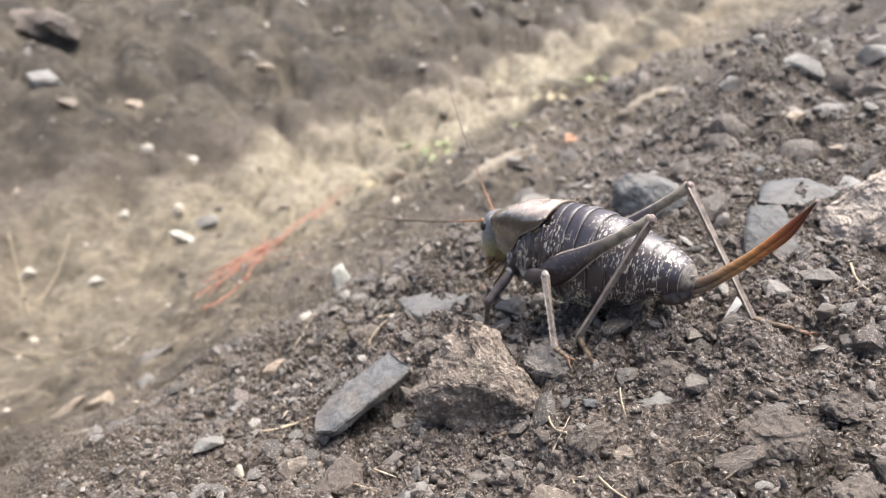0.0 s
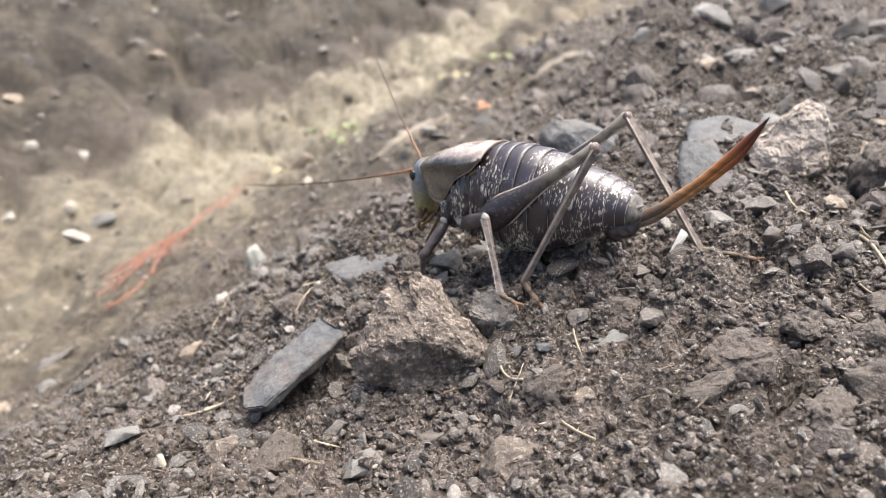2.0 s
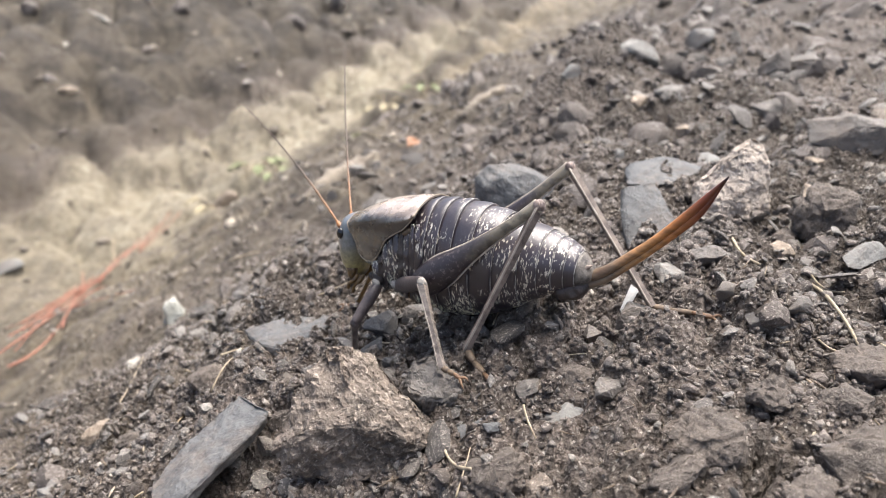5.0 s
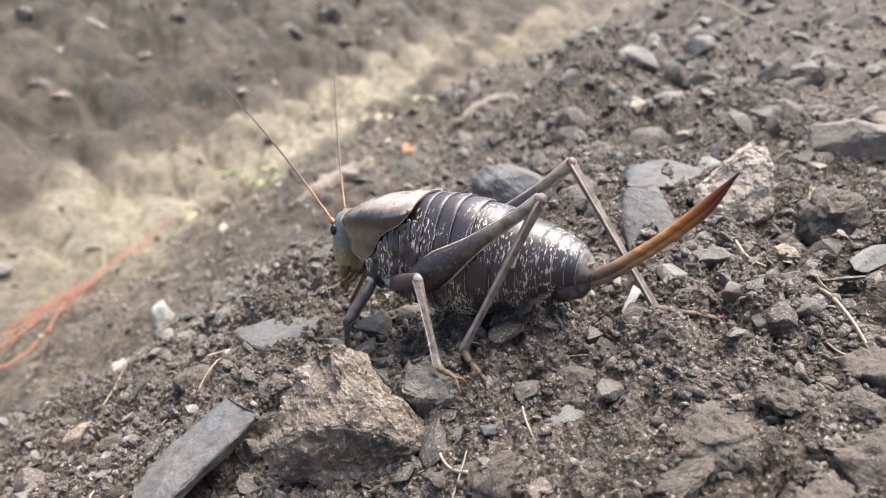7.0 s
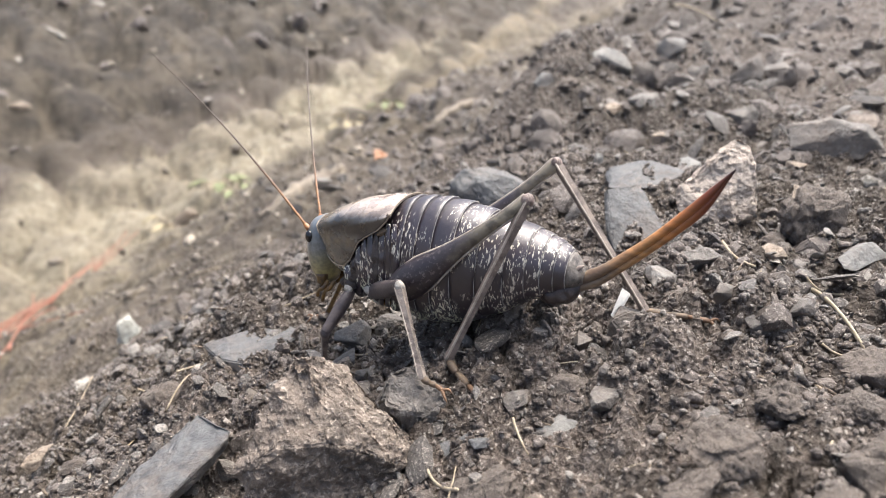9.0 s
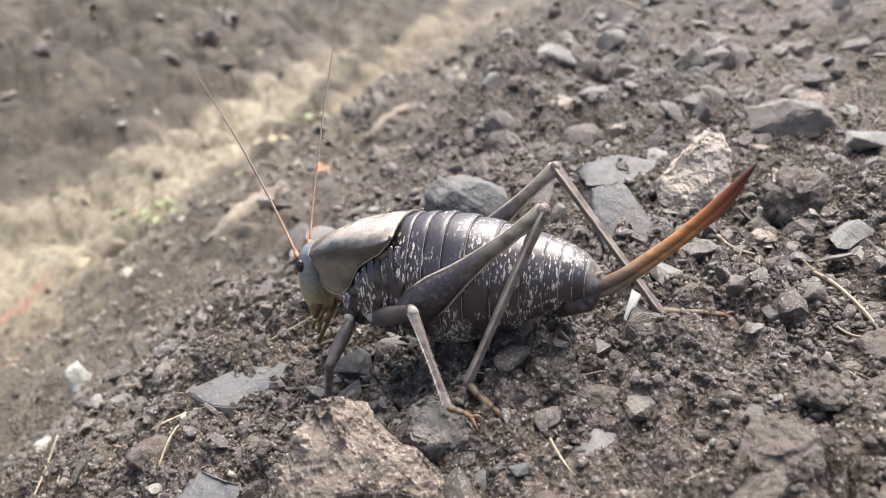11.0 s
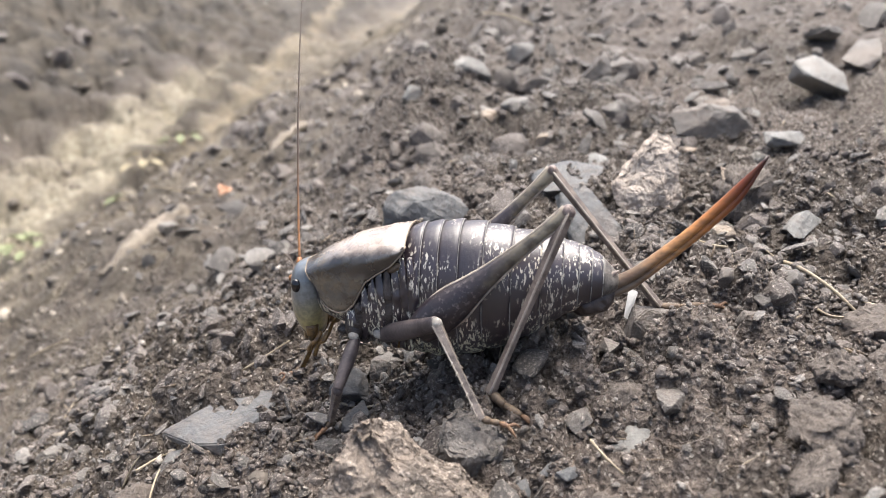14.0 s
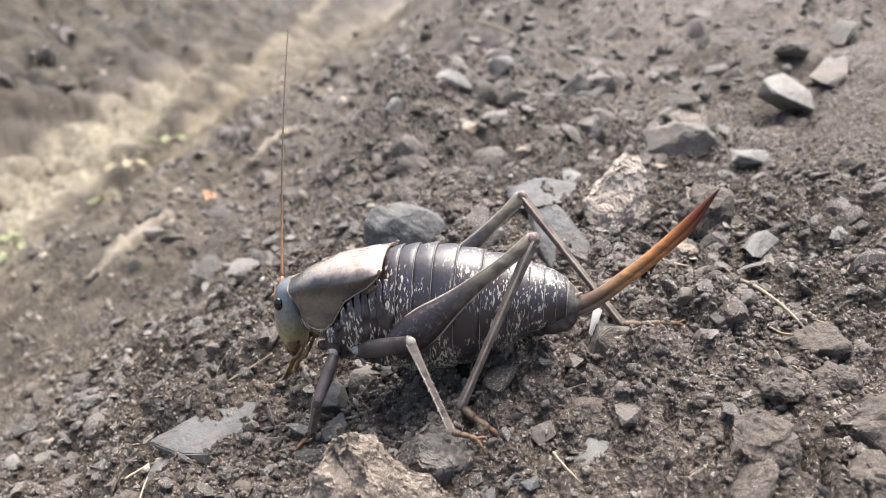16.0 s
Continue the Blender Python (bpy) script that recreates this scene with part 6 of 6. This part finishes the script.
def build_plant(place, count, size, seed, material, label):
    """A few small leaves and dry stems from one root."""
    rnd = random.Random(seed)
    x, y = place
    plant = new("small_plant")
    plant.matrix_world = pose(x, y, float(ground(x, y)))
    tagged(plant, label, "plant", "small weeds in the rut")
    for i in range(count):
        a = 2 * math.pi * (i + rnd.random() * 0.6) / count
        reach, rise = size * rnd.uniform(0.7, 1.2), size * rnd.uniform(0.3, 0.9)
        tip = (reach * math.cos(a), reach * math.sin(a), rise)
        bm = bmesh.new()
        tube(bm, [(0, 0, -2), (tip[0] * 0.4, tip[1] * 0.4, rise * 0.7), tip], [size * 0.05, size * 0.045, size * 0.03], 6, 4)
        part("stem", bm, STRAW, plant)
        bm = bmesh.new()
        rows = []
        d = Vector((math.cos(a), math.sin(a), -0.15))
        w = Vector((-math.sin(a), math.cos(a), 0))
        for k in range(7):
            t = k / 6
            half = size * 0.34 * math.sin(math.pi * (0.05 + 0.93 * t)) ** 0.8
            rows.append([(Vector(tip) + d * size * 0.9 * (t - 0.15) + w * half * q + Vector((0, 0, size * (0.1 * abs(q) - 0.25 * t * t)))) * 0.001 for q in (-1, -0.5, 0, 0.5, 1)])
        rings_mesh(bm, rows, closed=False, caps=False)
        leaf = part("leaf", bm, material, plant)
        mod = leaf.modifiers.new("thick", "SOLIDIFY")
        mod.thickness = 0.0004
    return plant


build_plant((-0.018, 0.748), 6, 16, 1, LEAF, "small green seedling among dry stems in the rut")
build_plant((-0.003, 0.722), 5, 12, 2, LEAF, "small pale green seedling in the rut")
build_plant((0.1034, 0.832), 6, 14, 3, LEAF, "low green weed in the rut")
build_plant((-0.06, 0.70), 5, 15, 4, DEAD_LEAF_TAN, "dry curled weed in the rut")
build_plant((0.14, 0.93), 6, 16, 5, DEAD_LEAF_TAN, "dry curled weed in the rut")
build_plant((0.20, 0.98), 5, 16, 6, LEAF, "low green weed in the rut")

# crumbs of soil heaped against the single stones
_rng = np.random.default_rng(77)
_xs, _ys = [], []
for _x, _y, _a, _b, _turn in STONES:
    if _y < 0.45:
        _n = int(6 + 1900 * (_a + _b))
        _w, _r = _rng.uniform(0, 2 * math.pi, _n), _rng.normal(0.92, 0.16, _n)
        _u, _v = _a * _r * np.cos(_w), _b * _r * np.sin(_w)
        _xs.append(_x + _u * math.cos(_turn) - _v * math.sin(_turn))
        _ys.append(_y + _u * math.sin(_turn) + _v * math.cos(_turn))
_xs, _ys = np.concatenate(_xs), np.concatenate(_ys)
scatter("soil_crumbs", "soil crumbs heaped against the stones", 0, 0.6, 2.2, (0, 1, 0, 1), LUMP, 78, 2.2, 0.35, None, 0, (_xs, _ys))


# ---- what moves ----
def aim(root, way):
    """The pose of an antenna at its root that points along way, in the cricket's space."""
    z = Vector(way).normalized()
    x = Vector((1, 0, 0)) - z * z.x
    x.normalize()
    m = Matrix((x, z.cross(x), z)).transposed().to_4x4()
    return Matrix.Translation(Vector(root) * 0.001) @ m


def motions():
    near, far = (-17.9, -1.7, 15.0), (-17.7, 1.5, 15.7)
    walk(near_antenna, [
        (0, aim(near, (-0.93, 0.12, -0.36))), (0.3, aim(near, (-0.95, -0.16, -0.29))), (1, aim(near, (-0.94, 0.10, -0.34))), (1.3, aim(near, (-0.96, -0.01, -0.29))),
        (1.7, aim(near, (-0.93, -0.00, -0.36))), (2, aim(near, (-0.94, -0.11, -0.33))), (2.3, aim(near, (-0.94, 0.05, -0.34))), (2.6, aim(near, (-0.91, 0.21, -0.36))),
        (2.7, aim(near, (-0.78, 0.63, -0.02))), (2.8, aim(near, (-0.81, 0.47, 0.35))), (3, aim(near, (-0.84, 0.43, 0.33))), (3.3, aim(near, (-0.83, 0.44, 0.34))),
        (3.6, aim(near, (-0.83, 0.43, 0.35))), (4, aim(near, (-0.84, 0.42, 0.34))), (6.3, aim(near, (-0.80, 0.51, 0.31))), (6.7, aim(near, (-0.82, 0.39, 0.41))),
        (7, aim(near, (-0.83, 0.31, 0.47))), (7.5, aim(near, (-0.82, 0.23, 0.52))), (8, aim(near, (-0.81, 0.17, 0.56))), (8.5, aim(near, (-0.82, 0.21, 0.54))),
        (9, aim(near, (-0.81, 0.22, 0.54))), (9.2, aim(near, (-0.80, 0.24, 0.55))), (11.3, aim(near, (-0.64, 0.57, 0.51))), (11.5, aim(near, (-0.65, 0.60, 0.47))),
        (11.7, aim(near, (-0.73, 0.50, 0.46))), (11.8, aim(near, (-0.69, 0.57, 0.44))), (11.9, aim(near, (-0.71, 0.59, 0.38))), (12, aim(near, (-0.57, 0.69, 0.46))),
        (12.2, aim(near, (-0.46, 0.85, -0.27))), (12.6, aim(near, (-0.39, 0.89, -0.24))), (13, aim(near, (-0.39, 0.87, -0.29))), (14, aim(near, (-0.32, 0.90, -0.30))),
        (16, aim(near, (-0.34, 0.89, -0.32)))])
    walk(far_antenna, [
        (0, aim(far, (-0.80, 0.50, 0.33))), (0.3, aim(far, (-0.79, 0.39, 0.46))), (1, aim(far, (-0.78, 0.45, 0.44))), (1.3, aim(far, (-0.78, 0.41, 0.48))),
        (1.7, aim(far, (-0.72, 0.59, 0.36))), (2, aim(far, (-0.78, 0.50, 0.37))), (2.3, aim(far, (-0.78, 0.49, 0.39))), (2.6, aim(far, (-0.77, 0.49, 0.41))),
        (2.7, aim(far, (-0.59, 0.65, 0.48))), (2.8, aim(far, (-0.55, 0.66, 0.51))), (3, aim(far, (-0.60, 0.66, 0.46))), (3.3, aim(far, (-0.59, 0.64, 0.49))),
        (3.6, aim(far, (-0.58, 0.65, 0.50))), (4, aim(far, (-0.58, 0.65, 0.50))), (6.3, aim(far, (-0.54, 0.72, 0.43))), (6.7, aim(far, (-0.59, 0.66, 0.47))),
        (7, aim(far, (-0.60, 0.67, 0.45))), (7.5, aim(far, (-0.60, 0.67, 0.45))), (8, aim(far, (-0.60, 0.67, 0.45))), (8.5, aim(far, (-0.60, 0.67, 0.43))),
        (9, aim(far, (-0.59, 0.67, 0.45))), (9.2, aim(far, (-0.58, 0.68, 0.45))), (11.3, aim(far, (-0.25, 0.72, 0.65))), (11.5, aim(far, (-0.25, 0.71, 0.66))),
        (11.7, aim(far, (-0.37, 0.68, 0.63))), (11.8, aim(far, (-0.35, 0.71, 0.60))), (11.9, aim(far, (-0.36, 0.74, 0.57))), (12, aim(far, (-0.27, 0.72, 0.63))),
        (12.2, aim(far, (-0.29, 0.72, 0.64))), (12.4, aim(far, (-0.32, 0.72, 0.61))), (12.6, aim(far, (-0.35, 0.74, 0.58))), (12.8, aim(far, (-0.33, 0.72, 0.61))),
        (13, aim(far, (-0.31, 0.71, 0.63))), (13.3, aim(far, (-0.33, 0.64, 0.69))), (13.6, aim(far, (-0.14, 0.53, 0.83))), (14, aim(far, (-0.19, 0.62, 0.76))),
        (14.3, aim(far, (-0.23, 0.67, 0.70))), (14.6, aim(far, (-0.25, 0.68, 0.69))), (15, aim(far, (-0.25, 0.68, 0.69))), (15.2, aim(far, (-0.22, 0.67, 0.71))),
        (15.5, aim(far, (-0.17, 0.63, 0.76))), (15.7, aim(far, (-0.19, 0.68, 0.71))), (15.9, aim(far, (-0.23, 0.69, 0.69))), (16, aim(far, (-0.19, 0.64, 0.75)))])
    walk(ovipositor, [(t, pose(0.028, 0, 0.0145, 0, -lift, 0)) for t, lift in ((0.0, 4.6), (1.5, 3.6), (3.0, 2.5), (4.0, 2.0), (7.0, 0.9), (9.0, 0.5), (11.5, 0.2), (16.0, 0.2))])


motions()
